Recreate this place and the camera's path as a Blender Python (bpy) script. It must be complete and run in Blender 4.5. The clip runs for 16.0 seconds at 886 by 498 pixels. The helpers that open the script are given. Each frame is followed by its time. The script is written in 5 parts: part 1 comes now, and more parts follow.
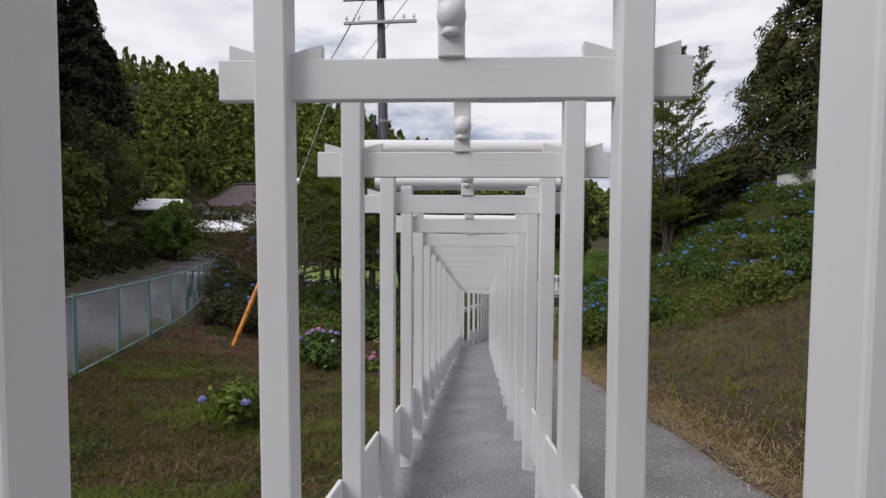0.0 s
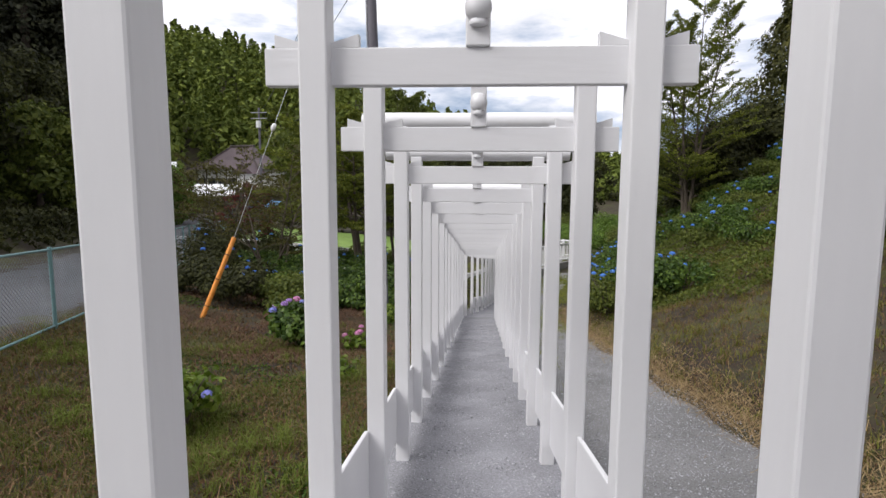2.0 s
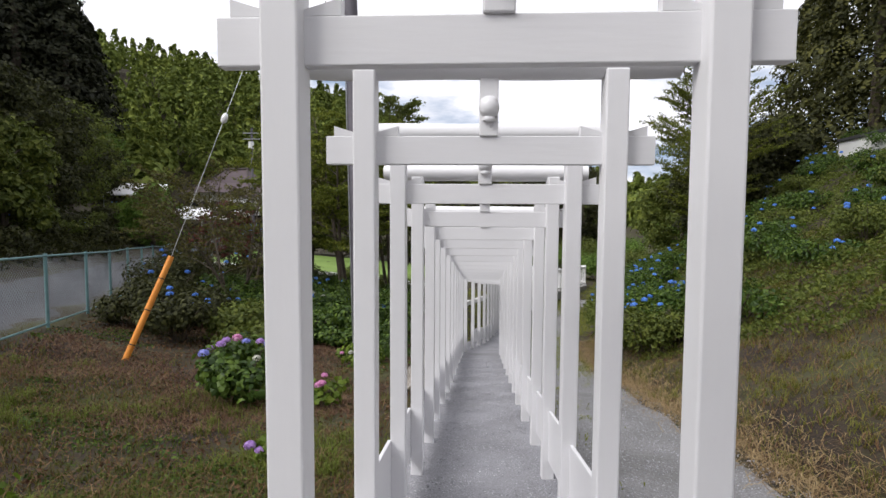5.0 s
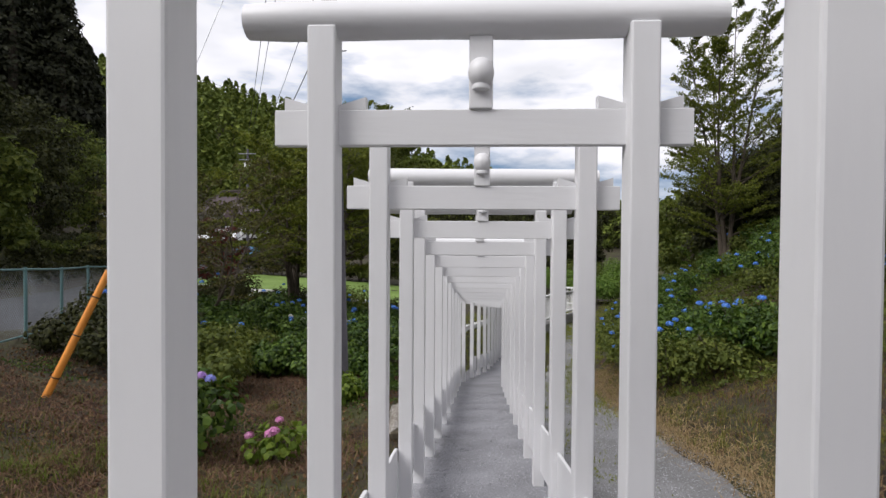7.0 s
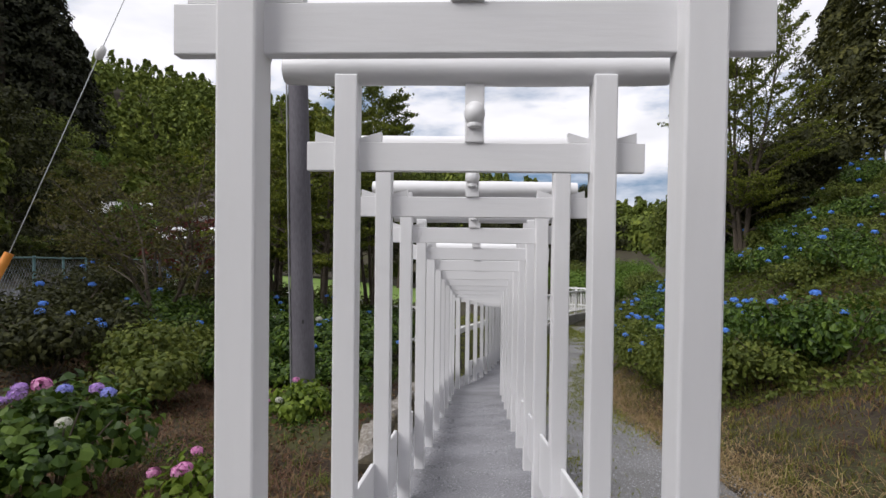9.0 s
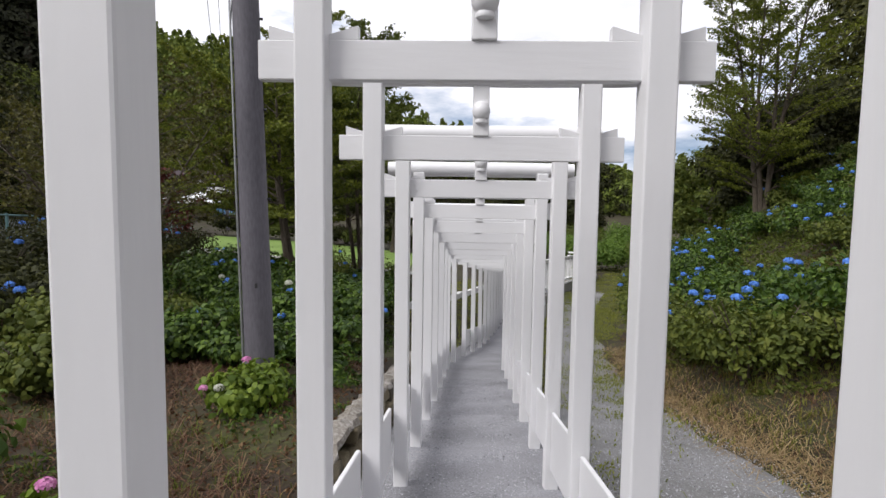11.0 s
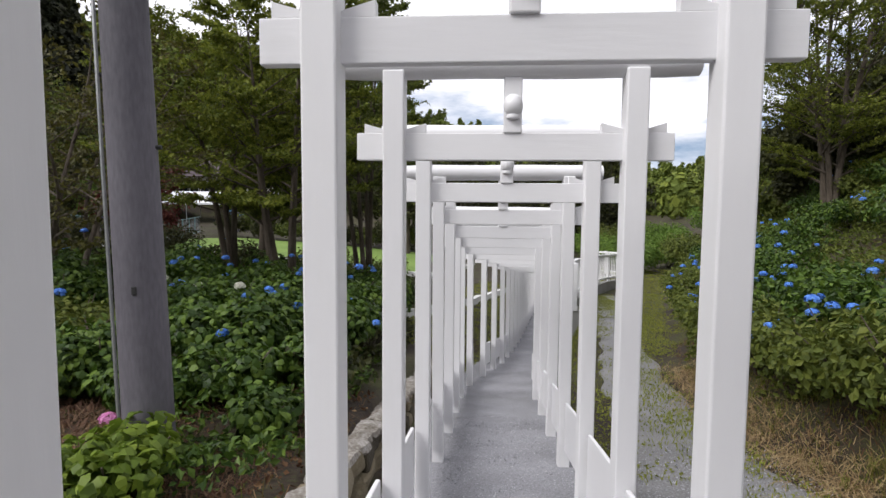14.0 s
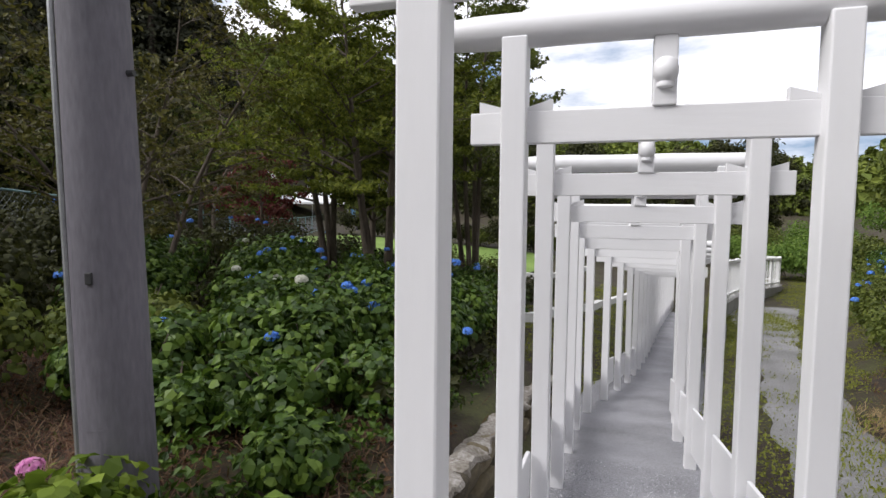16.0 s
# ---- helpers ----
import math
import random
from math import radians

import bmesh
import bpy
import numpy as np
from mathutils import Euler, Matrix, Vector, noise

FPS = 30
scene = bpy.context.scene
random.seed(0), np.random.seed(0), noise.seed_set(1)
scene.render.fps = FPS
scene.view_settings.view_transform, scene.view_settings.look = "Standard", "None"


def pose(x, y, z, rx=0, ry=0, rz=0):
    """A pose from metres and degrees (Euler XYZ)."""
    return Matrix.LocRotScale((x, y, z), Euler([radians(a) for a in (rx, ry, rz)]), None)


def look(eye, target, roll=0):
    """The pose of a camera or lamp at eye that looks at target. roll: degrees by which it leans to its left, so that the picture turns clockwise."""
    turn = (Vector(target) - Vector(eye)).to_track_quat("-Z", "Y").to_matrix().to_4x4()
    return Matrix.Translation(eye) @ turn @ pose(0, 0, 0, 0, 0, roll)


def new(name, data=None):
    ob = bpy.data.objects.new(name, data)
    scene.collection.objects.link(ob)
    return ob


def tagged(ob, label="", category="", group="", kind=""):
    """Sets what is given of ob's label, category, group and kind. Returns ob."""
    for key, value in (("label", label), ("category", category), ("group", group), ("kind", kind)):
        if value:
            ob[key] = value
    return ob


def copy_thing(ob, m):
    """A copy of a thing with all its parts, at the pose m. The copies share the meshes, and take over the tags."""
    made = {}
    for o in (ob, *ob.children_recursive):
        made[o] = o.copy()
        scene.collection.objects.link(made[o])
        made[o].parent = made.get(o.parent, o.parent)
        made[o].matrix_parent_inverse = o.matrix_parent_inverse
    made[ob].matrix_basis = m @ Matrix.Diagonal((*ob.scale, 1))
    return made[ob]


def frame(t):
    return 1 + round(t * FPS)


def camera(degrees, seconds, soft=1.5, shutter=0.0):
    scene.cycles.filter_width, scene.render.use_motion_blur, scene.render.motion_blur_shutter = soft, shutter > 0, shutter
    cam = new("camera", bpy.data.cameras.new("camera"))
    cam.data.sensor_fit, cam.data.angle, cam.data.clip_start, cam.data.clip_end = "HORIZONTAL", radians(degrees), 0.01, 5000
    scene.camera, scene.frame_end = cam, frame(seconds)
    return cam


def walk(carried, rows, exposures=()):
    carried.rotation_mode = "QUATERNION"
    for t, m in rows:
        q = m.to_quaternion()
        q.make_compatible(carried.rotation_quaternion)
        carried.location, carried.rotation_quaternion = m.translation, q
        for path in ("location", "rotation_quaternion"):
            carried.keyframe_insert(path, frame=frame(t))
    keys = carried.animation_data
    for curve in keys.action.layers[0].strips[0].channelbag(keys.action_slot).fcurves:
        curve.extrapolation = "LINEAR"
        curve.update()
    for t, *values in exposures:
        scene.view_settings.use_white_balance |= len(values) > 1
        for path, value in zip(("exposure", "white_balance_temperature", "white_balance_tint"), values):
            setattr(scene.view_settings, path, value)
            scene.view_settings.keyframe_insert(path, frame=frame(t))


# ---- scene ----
cam = camera(79.6, 16.0)
# seconds, x, y, z, yaw, pitch, roll
ROWS = [
    (0.0, 0.035, -0.171, 1.531, 2.46, -2.82, -0.35),
    (0.5, 0.010, 0.281, 1.492, 2.73, -4.46, -0.50),
    (1.0, 0.029, 0.732, 1.422, 2.76, -5.20, -0.38),
    (1.5, -0.007, 1.184, 1.351, 2.83, -5.49, -0.31),
    (2.0, 0.016, 1.603, 1.259, 2.73, -6.53, -0.25),
    (2.5, -0.012, 2.053, 1.185, 2.64, -7.21, -0.20),
    (3.0, -0.033, 2.460, 1.134, 2.60, -7.16, -0.26),
    (3.5, -0.009, 2.857, 1.099, 2.42, -6.67, -0.25),
    (4.0, -0.013, 3.259, 1.046, 2.64, -5.75, -0.41),
    (6.5, 0.050, 5.108, 0.727, 2.74, -1.51, -0.21),
    (7.0, 0.069, 5.486, 0.670, 2.78, -1.09, -0.35),
    (7.5, 0.108, 5.854, 0.638, 2.90, -0.18, -0.22),
    (8.0, 0.091, 6.225, 0.597, 2.98, 0.66, -0.36),
    (8.5, 0.130, 6.613, 0.486, 2.62, 0.38, -0.54),
    (9.0, 0.141, 6.995, 0.384, 2.62, -0.88, -0.66),
    (9.5, 0.137, 7.373, 0.306, 2.65, -2.74, -0.71),
    (12.0, 0.103, 9.285, 0.042, 1.85, -4.63, -0.68),
    (12.5, 0.178, 9.663, -0.012, 1.85, -4.44, -0.50),
    (13.0, 0.163, 10.038, -0.084, 2.08, -4.48, -0.48),
    (13.5, 0.141, 10.412, -0.149, 2.52, -4.44, -0.50),
    (14.0, 0.122, 10.747, -0.183, 4.19, -4.25, -0.39),
    (14.5, 0.088, 11.080, -0.227, 6.20, -4.22, -0.35),
    (15.0, 0.124, 11.425, -0.289, 8.98, -4.27, -0.32),
    (15.5, 0.125, 11.770, -0.342, 12.70, -4.19, -0.29),
    (16.0, 0.080, 12.109, -0.389, 16.71, -4.22, -0.43),
]
walk(cam, [(t, pose(x, y, z, 90 + pitch, roll, yaw)) for t, x, y, z, yaw, pitch, roll in ROWS],
     exposures=[(0.0, -0.46), (0.4, -0.07), (2.0, -0.01), (4.0, 0.07), (6.5, -0.18), (7.0, -0.22), (8.0, -0.24), (8.6, -0.26), (9.5, -0.14), (12.0, 0.00), (12.5, 0.02), (14.0, 0.05), (15.0, 0.05), (16.0, 0.13)])

# ---- light: bright broken cloud with a veiled sun from the left ----
SUN_ELEV, SUN_AZ = radians(46), radians(-124)   # azimuth clockwise from +y
world = bpy.data.worlds.new("world")
scene.world = world
world.use_nodes = True
wn, wl = world.node_tree.nodes, world.node_tree.links
wn.clear()
w_out = wn.new("ShaderNodeOutputWorld")
w_bg = wn.new("ShaderNodeBackground")
w_sky = wn.new("ShaderNodeTexSky")
w_sky.sky_type, w_sky.sun_disc = "NISHITA", False
w_sky.sun_elevation, w_sky.sun_rotation = SUN_ELEV, SUN_AZ
w_geo = wn.new("ShaderNodeTexCoord")
w_map = wn.new("ShaderNodeMapping")
w_map.inputs["Scale"].default_value = (1.0, 1.0, 3.4)
w_map.inputs["Location"].default_value = (0.35, 0.2, 0.1)
w_noise = wn.new("ShaderNodeTexNoise")
w_noise.inputs["Scale"].default_value, w_noise.inputs["Detail"].default_value = 2.6, 7.0
w_noise.inputs["Roughness"].default_value = 0.55
w_ramp = wn.new("ShaderNodeValToRGB")
w_ramp.color_ramp.elements[0].position, w_ramp.color_ramp.elements[1].position = 0.51, 0.66
w_noise2 = wn.new("ShaderNodeTexNoise")
w_noise2.inputs["Scale"].default_value, w_noise2.inputs["Detail"].default_value = 6.0, 6.0
w_cloud = wn.new("ShaderNodeValToRGB")
w_cloud.color_ramp.elements[0].position, w_cloud.color_ramp.elements[0].color = 0.34, (15.6, 15.7, 16.9, 1)
w_cloud.color_ramp.elements[1].position, w_cloud.color_ramp.elements[1].color = 0.58, (19.2, 19.0, 20.2, 1)
w_blue = wn.new("ShaderNodeMixRGB")
w_blue.inputs[0].default_value, w_blue.inputs[2].default_value = 0.75, (3.6, 6.0, 9.8, 1)
w_mix = wn.new("ShaderNodeMixRGB")
wl.new(w_geo.outputs["Generated"], w_map.inputs["Vector"])
wl.new(w_map.outputs[0], w_noise.inputs["Vector"])
wl.new(w_map.outputs[0], w_noise2.inputs["Vector"])
w_sep = wn.new("ShaderNodeSeparateXYZ")
w_high = wn.new("ShaderNodeMath")   # the cloud closes up overhead and breaks towards the horizon
w_high.operation = "MULTIPLY_ADD"
w_high.inputs[1].default_value = 0.75
wl.new(w_geo.outputs["Generated"], w_sep.inputs[0])
wl.new(w_sep.outputs["Z"], w_high.inputs[0])
wl.new(w_noise.outputs["Fac"], w_high.inputs[2])
wl.new(w_high.outputs[0], w_ramp.inputs[0])
wl.new(w_noise2.outputs["Fac"], w_cloud.inputs[0])
wl.new(w_sky.outputs[0], w_blue.inputs[1])
wl.new(w_ramp.outputs[0], w_mix.inputs[0])
wl.new(w_blue.outputs[0], w_mix.inputs[1])
wl.new(w_cloud.outputs[0], w_mix.inputs[2])
wl.new(w_mix.outputs[0], w_bg.inputs[0])
w_bg.inputs[1].default_value = 0.064
wl.new(w_bg.outputs[0], w_out.inputs[0])

sun_data = bpy.data.lights.new("sun", "SUN")
sun_data.energy, sun_data.angle, sun_data.color = 3.3, radians(32), (1.0, 0.975, 0.962)
sun = new("sun", sun_data)
sun_from = Vector((math.sin(SUN_AZ) * math.cos(SUN_ELEV), math.cos(SUN_AZ) * math.cos(SUN_ELEV), math.sin(SUN_ELEV)))
sun.matrix_world = look(sun_from * 60, (0, 0, 0))


# ---- materials ----
def material(name, colours, scale=4.0, rough=0.8, bump=0.2, bump_scale=60.0, island=0.0, metal=0.0, leaf=0.0, stretch=(1, 1, 1), fine=0.35, per_object=0.0, span=None):
    """A surface whose colour runs through the colours by coarse and fine noise, in metres, with fine relief."""
    m = bpy.data.materials.new(name)
    m.use_nodes = True
    n, l = m.node_tree.nodes, m.node_tree.links
    b = n["Principled BSDF"]
    co = n.new("ShaderNodeTexCoord")
    mp = n.new("ShaderNodeMapping")
    mp.inputs["Scale"].default_value = stretch
    l.new(co.outputs["Object"], mp.inputs["Vector"])
    big, small = n.new("ShaderNodeTexNoise"), n.new("ShaderNodeTexNoise")
    big.inputs["Scale"].default_value, big.inputs["Detail"].default_value = scale, 4
    small.inputs["Scale"].default_value, small.inputs["Detail"].default_value = bump_scale, 5
    l.new(mp.outputs[0], big.inputs["Vector"])
    l.new(mp.outputs[0], small.inputs["Vector"])
    mix = n.new("ShaderNodeMath")
    mix.operation = "MULTIPLY_ADD"
    mix.inputs[1].default_value = fine
    half = n.new("ShaderNodeMath")
    half.operation = "MULTIPLY"
    half.inputs[1].default_value = 1.0 - fine
    l.new(big.outputs["Fac"], half.inputs[0])
    l.new(small.outputs["Fac"], mix.inputs[0])
    l.new(half.outputs[0], mix.inputs[2])
    last = mix
    for weight, kind, out in ((island, "ShaderNodeNewGeometry", "Random Per Island"), (per_object, "ShaderNodeObjectInfo", "Random")):
        if weight:
            g = n.new(kind)
            a = n.new("ShaderNodeMath")
            a.operation = "MULTIPLY_ADD"
            a.inputs[1].default_value = weight
            c = n.new("ShaderNodeMath")
            c.operation = "MULTIPLY_ADD"
            c.inputs[1].default_value, c.inputs[2].default_value = 1 - weight, 0.0
            l.new(last.outputs[0], c.inputs[0])
            l.new(g.outputs[out], a.inputs[0])
            l.new(c.outputs[0], a.inputs[2])
            last = a
    r = n.new("ShaderNodeValToRGB")
    e = r.color_ramp.elements
    lo, hi = span or ((0.3, 0.7) if not island else (0.16, 0.84))
    e[0].position, e[1].position = lo, hi
    while len(e) < len(colours):
        e.new(0.5)
    for k, col in enumerate(colours):
        e[k].position = lo + (hi - lo) * k / (len(colours) - 1)
        e[k].color = (*col, 1)
    l.new(last.outputs[0], r.inputs[0])
    l.new(r.outputs[0], b.inputs["Base Color"])
    b.inputs["Roughness"].default_value, b.inputs["Metallic"].default_value = rough, metal
    if bump:
        bp = n.new("ShaderNodeBump")
        bp.inputs["Strength"].default_value, bp.inputs["Distance"].default_value = bump, 0.01
        l.new(small.outputs["Fac"], bp.inputs["Height"])
        l.new(bp.outputs[0], b.inputs["Normal"])
    if leaf:
        b.inputs["Specular IOR Level"].default_value = 0.25
        tr = n.new("ShaderNodeBsdfTranslucent")
        ms = n.new("ShaderNodeMixShader")
        ms.inputs[0].default_value = leaf
        l.new(r.outputs[0], tr.inputs["Color"])
        l.new(b.outputs[0], ms.inputs[1])
        l.new(tr.outputs[0], ms.inputs[2])
        l.new(ms.outputs[0], n["Material Output"].inputs["Surface"])
    return m


M_WHITE = material("white_paint", [(0.685, 0.682, 0.698), (0.714, 0.710, 0.726), (0.732, 0.729, 0.740)], 3.0, 0.5, 0.08, 45, stretch=(1, 1, 0.12), per_object=0.25)
M_WHITE_H = material("white_paint_beam", [(0.685, 0.682, 0.698), (0.714, 0.710, 0.726), (0.732, 0.729, 0.740)], 3.0, 0.5, 0.08, 45, stretch=(0.12, 1, 1), per_object=0.25)
M_WHITE_LOG = material("white_paint_log", [(0.685, 0.682, 0.698), (0.714, 0.710, 0.726), (0.732, 0.729, 0.740)], 2.5, 0.42, 0.15, 25, stretch=(0.1, 1, 1), per_object=0.2)
M_WHITE_RAIL = material("white_rail_paint", [(0.74, 0.74, 0.75), (0.84, 0.84, 0.84)], 3, 0.5, 0.1, 40)
M_GRAVEL = material("pale_gravel", [(0.120, 0.120, 0.128), (0.215, 0.215, 0.230), (0.290, 0.290, 0.312), (0.41, 0.41, 0.44)], 1.3, 0.9, 0.9, 75, fine=0.62)
M_LANE = material("weathered_lane_gravel", [(0.075, 0.073, 0.070), (0.150, 0.148, 0.145), (0.220, 0.218, 0.220), (0.33, 0.33, 0.34)], 1.1, 0.95, 0.9, 70, fine=0.6)
M_STONE_CHIP = material("gravel_chip", [(0.22, 0.22, 0.235), (0.36, 0.36, 0.385), (0.54, 0.54, 0.57)], 3, 0.9, 0.2, 90, island=0.85)
M_GROUND = material("grass_soil", [(0.0115, 0.0075, 0.0043), (0.030, 0.0187, 0.0101), (0.032, 0.030, 0.0085), (0.050, 0.054, 0.0122)], 0.8, 0.95, 1.0, 26, fine=0.45, span=(0.38, 0.62))
M_BLADE = material("grass_blades", [(0.085, 0.056, 0.022), (0.105, 0.100, 0.022), (0.066, 0.084, 0.011), (0.115, 0.135, 0.022)], 0.75, 0.7, 0.0, 30, island=0.35, leaf=0.3, span=(0.28, 0.72))
M_BLADE_BANK = material("bank_grass_blades", [(0.165, 0.105, 0.048), (0.165, 0.150, 0.032), (0.132, 0.150, 0.022), (0.215, 0.215, 0.042)], 0.6, 0.7, 0.0, 30, island=0.35, leaf=0.3, span=(0.28, 0.72))
M_TUFT = material("tall_grass_blades", [(0.075, 0.090, 0.016), (0.115, 0.150, 0.020), (0.175, 0.205, 0.040)], 0.8, 0.7, 0.0, 30, island=0.5, leaf=0.35)
M_STRAW = material("dry_straw", [(0.0510, 0.0221, 0.0119), (0.1156, 0.0595, 0.0289), (0.2448, 0.1632, 0.0850)], 0.9, 0.8, 0.0, 30, island=0.5, leaf=0.15, span=(0.2, 0.8))
M_STALK = material("dead_stalks", [(0.040, 0.018, 0.012), (0.105, 0.052, 0.032), (0.21, 0.145, 0.085)], 0.9, 0.8, 0.0, 30, island=0.6, leaf=0.1)
M_STRAW_PALE = material("raked_straw", [(0.13, 0.08, 0.04), (0.27, 0.19, 0.095), (0.42, 0.32, 0.17)], 0.9, 0.8, 0.0, 30, island=0.6, leaf=0.15)
M_VERGE = material("verge_grass", [(0.115, 0.130, 0.022), (0.200, 0.225, 0.038), (0.30, 0.31, 0.07)], 0.5, 0.9, 0.5, 40, island=0.4, leaf=0.25)
M_LAWN = material("lawn", [(0.085, 0.145, 0.021), (0.145, 0.230, 0.043), (0.187, 0.272, 0.060)], 0.4, 0.9, 0.8, 40)
M_ASPHALT = material("asphalt_lane", [(0.040, 0.040, 0.046), (0.058, 0.058, 0.066), (0.08, 0.08, 0.09)], 0.5, 0.9, 0.5, 80)
M_CONCRETE = material("pole_concrete", [(0.066, 0.062, 0.076), (0.112, 0.105, 0.124), (0.165, 0.155, 0.18)], 2.0, 0.75, 0.3, 50, stretch=(1, 1, 0.25))
M_BASE = material("concrete_base", [(0.22, 0.22, 0.21), (0.36, 0.35, 0.34)], 2.0, 0.85, 0.4, 40)
M_ROCK = material("rubble_stone", [(0.040, 0.032, 0.018), (0.100, 0.080, 0.045), (0.19, 0.16, 0.105)], 3.5, 0.9, 0.8, 25, per_object=0.5)
M_CAP = material("pale_mortar", [(0.085, 0.070, 0.050), (0.21, 0.19, 0.165), (0.40, 0.385, 0.37)], 5.0, 0.9, 0.8, 40, fine=0.5)
M_ORANGE = material("orange_guard", [(0.62, 0.22, 0.03), (0.75, 0.30, 0.05)], 4, 0.5, 0.1, 40)
M_BLACK = material("dark_rubber", [(0.015, 0.015, 0.017), (0.03, 0.03, 0.03)], 5, 0.6, 0.1, 40)
M_STEEL = material("galvanised_steel", [(0.30, 0.31, 0.32), (0.45, 0.46, 0.47)], 6, 0.45, 0.1, 50, metal=0.7)
M_PORCELAIN = material("white_porcelain", [(0.7, 0.7, 0.7), (0.8, 0.8, 0.8)], 6, 0.25, 0.0, 50)
M_FENCE = material("fence_green_paint", [(0.10, 0.20, 0.21), (0.16, 0.28, 0.29)], 5, 0.5, 0.1, 50)
M_WIRE = material("zinc_wire", [(0.10, 0.115, 0.13), (0.17, 0.19, 0.21)], 5, 0.55, 0.0, 50, metal=0.3)
M_BARK = material("bark", [(0.030, 0.022, 0.016), (0.075, 0.058, 0.042), (0.12, 0.10, 0.08)], 5, 0.9, 0.9, 30, stretch=(1, 1, 0.3))
M_LEAF_MID = material("leaves_mid", [(0.0484, 0.0644, 0.0120), (0.0927, 0.1205, 0.0212), (0.1628, 0.1822, 0.0331)], 0.6, 0.6, 0.0, 20, island=0.55, leaf=0.35)
M_LEAF_LIGHT = material("leaves_light", [(0.06, 0.11, 0.016), (0.11, 0.19, 0.03), (0.19, 0.27, 0.05)], 0.6, 0.6, 0.0, 20, island=0.55, leaf=0.4)
# leaf colour lowered to carry the shade of the garden and the hillside
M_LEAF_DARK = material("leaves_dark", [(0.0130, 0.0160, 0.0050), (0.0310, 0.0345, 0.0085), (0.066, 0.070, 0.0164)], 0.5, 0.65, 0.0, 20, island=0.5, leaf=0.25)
M_LEAF_OLIVE = material("olive_leaves", [(0.028, 0.026, 0.007), (0.068, 0.066, 0.014), (0.135, 0.125, 0.026)], 0.6, 0.6, 0.0, 20, island=0.55, leaf=0.3)
M_LEAF_BROAD = material("broad_leaves", [(0.046, 0.064, 0.009), (0.128, 0.156, 0.020), (0.260, 0.280, 0.042)], 0.6, 0.6, 0.0, 20, island=0.5, leaf=0.42)
M_LEAF_HYD = material("hydrangea_leaves", [(0.014, 0.034, 0.005), (0.046, 0.088, 0.011), (0.115, 0.175, 0.024)], 1.5, 0.5, 0.0, 20, island=0.6, leaf=0.25)
M_LEAF_HYD_PALE = material("pale_hydrangea_leaves", [(0.05, 0.085, 0.010), (0.115, 0.175, 0.020), (0.22, 0.29, 0.04)], 1.5, 0.5, 0.0, 20, island=0.6, leaf=0.4)
# near-black: the hillside's shade is put into the needle colour
M_NEEDLE = material("shaded_cedar_needles", [(0.0067, 0.0085, 0.0045), (0.0190, 0.0215, 0.0090), (0.0400, 0.0420, 0.0145)], 0.15, 0.7, 0.0, 20, island=0.45, leaf=0.15)
M_CEDAR_OLIVE = material("olive_cedar_sprays", [(0.014, 0.017, 0.005), (0.044, 0.047, 0.011), (0.115, 0.112, 0.024)], 0.25, 0.7, 0.0, 20, island=0.45, leaf=0.2)
M_WOODS = material("far_woods", [(0.050, 0.072, 0.014), (0.115, 0.150, 0.026), (0.235, 0.270, 0.046)], 0.05, 0.8, 0.0, 20, island=0.4, leaf=0.2)
M_MAPLE = material("red_maple_leaves", [(0.06, 0.015, 0.012), (0.13, 0.035, 0.03), (0.18, 0.06, 0.04)], 1, 0.6, 0.0, 20, island=0.6, leaf=0.3)
M_BLUE = material("blue_petals", [(0.06, 0.16, 0.55), (0.10, 0.26, 0.72), (0.20, 0.38, 0.80)], 6, 0.6, 0.0, 40, island=0.5, leaf=0.25)
M_PURPLE = material("violet_petals", [(0.28, 0.16, 0.50), (0.45, 0.26, 0.62), (0.60, 0.42, 0.72)], 6, 0.6, 0.0, 40, island=0.5, leaf=0.25)
M_PERI = material("periwinkle_petals", [(0.18, 0.20, 0.58), (0.28, 0.30, 0.70), (0.42, 0.44, 0.80)], 6, 0.6, 0.0, 40, island=0.5, leaf=0.25)
M_PINK = material("pink_petals", [(0.50, 0.15, 0.38), (0.66, 0.26, 0.50), (0.75, 0.45, 0.62)], 6, 0.6, 0.0, 40, island=0.5, leaf=0.25)
M_CREAM = material("cream_petals", [(0.45, 0.45, 0.38), (0.62, 0.62, 0.55)], 6, 0.6, 0.0, 40, island=0.5, leaf=0.25)
M_TILE = material("roof_tiles", [(0.035, 0.022, 0.024), (0.060, 0.040, 0.044), (0.09, 0.06, 0.068)], 0.8, 0.6, 0.3, 10, per_object=0.3)
M_PLASTER = material("white_plaster", [(0.55, 0.55, 0.54), (0.72, 0.72, 0.71)], 0.7, 0.85, 0.2, 20)
M_TIMBER = material("dark_timber", [(0.03, 0.022, 0.018), (0.06, 0.045, 0.035)], 3, 0.7, 0.2, 30)
M_TENT = material("white_canvas", [(0.72, 0.73, 0.75), (0.82, 0.83, 0.84)], 1, 0.7, 0.1, 20)
M_BLUE_SHEET = material("blue_sheet", [(0.10, 0.28, 0.55), (0.22, 0.42, 0.66)], 2, 0.5, 0.1, 20)
M_GLASS_DARK = material("window_glass", [(0.02, 0.025, 0.03), (0.04, 0.045, 0.05)], 2, 0.1, 0.0, 20)


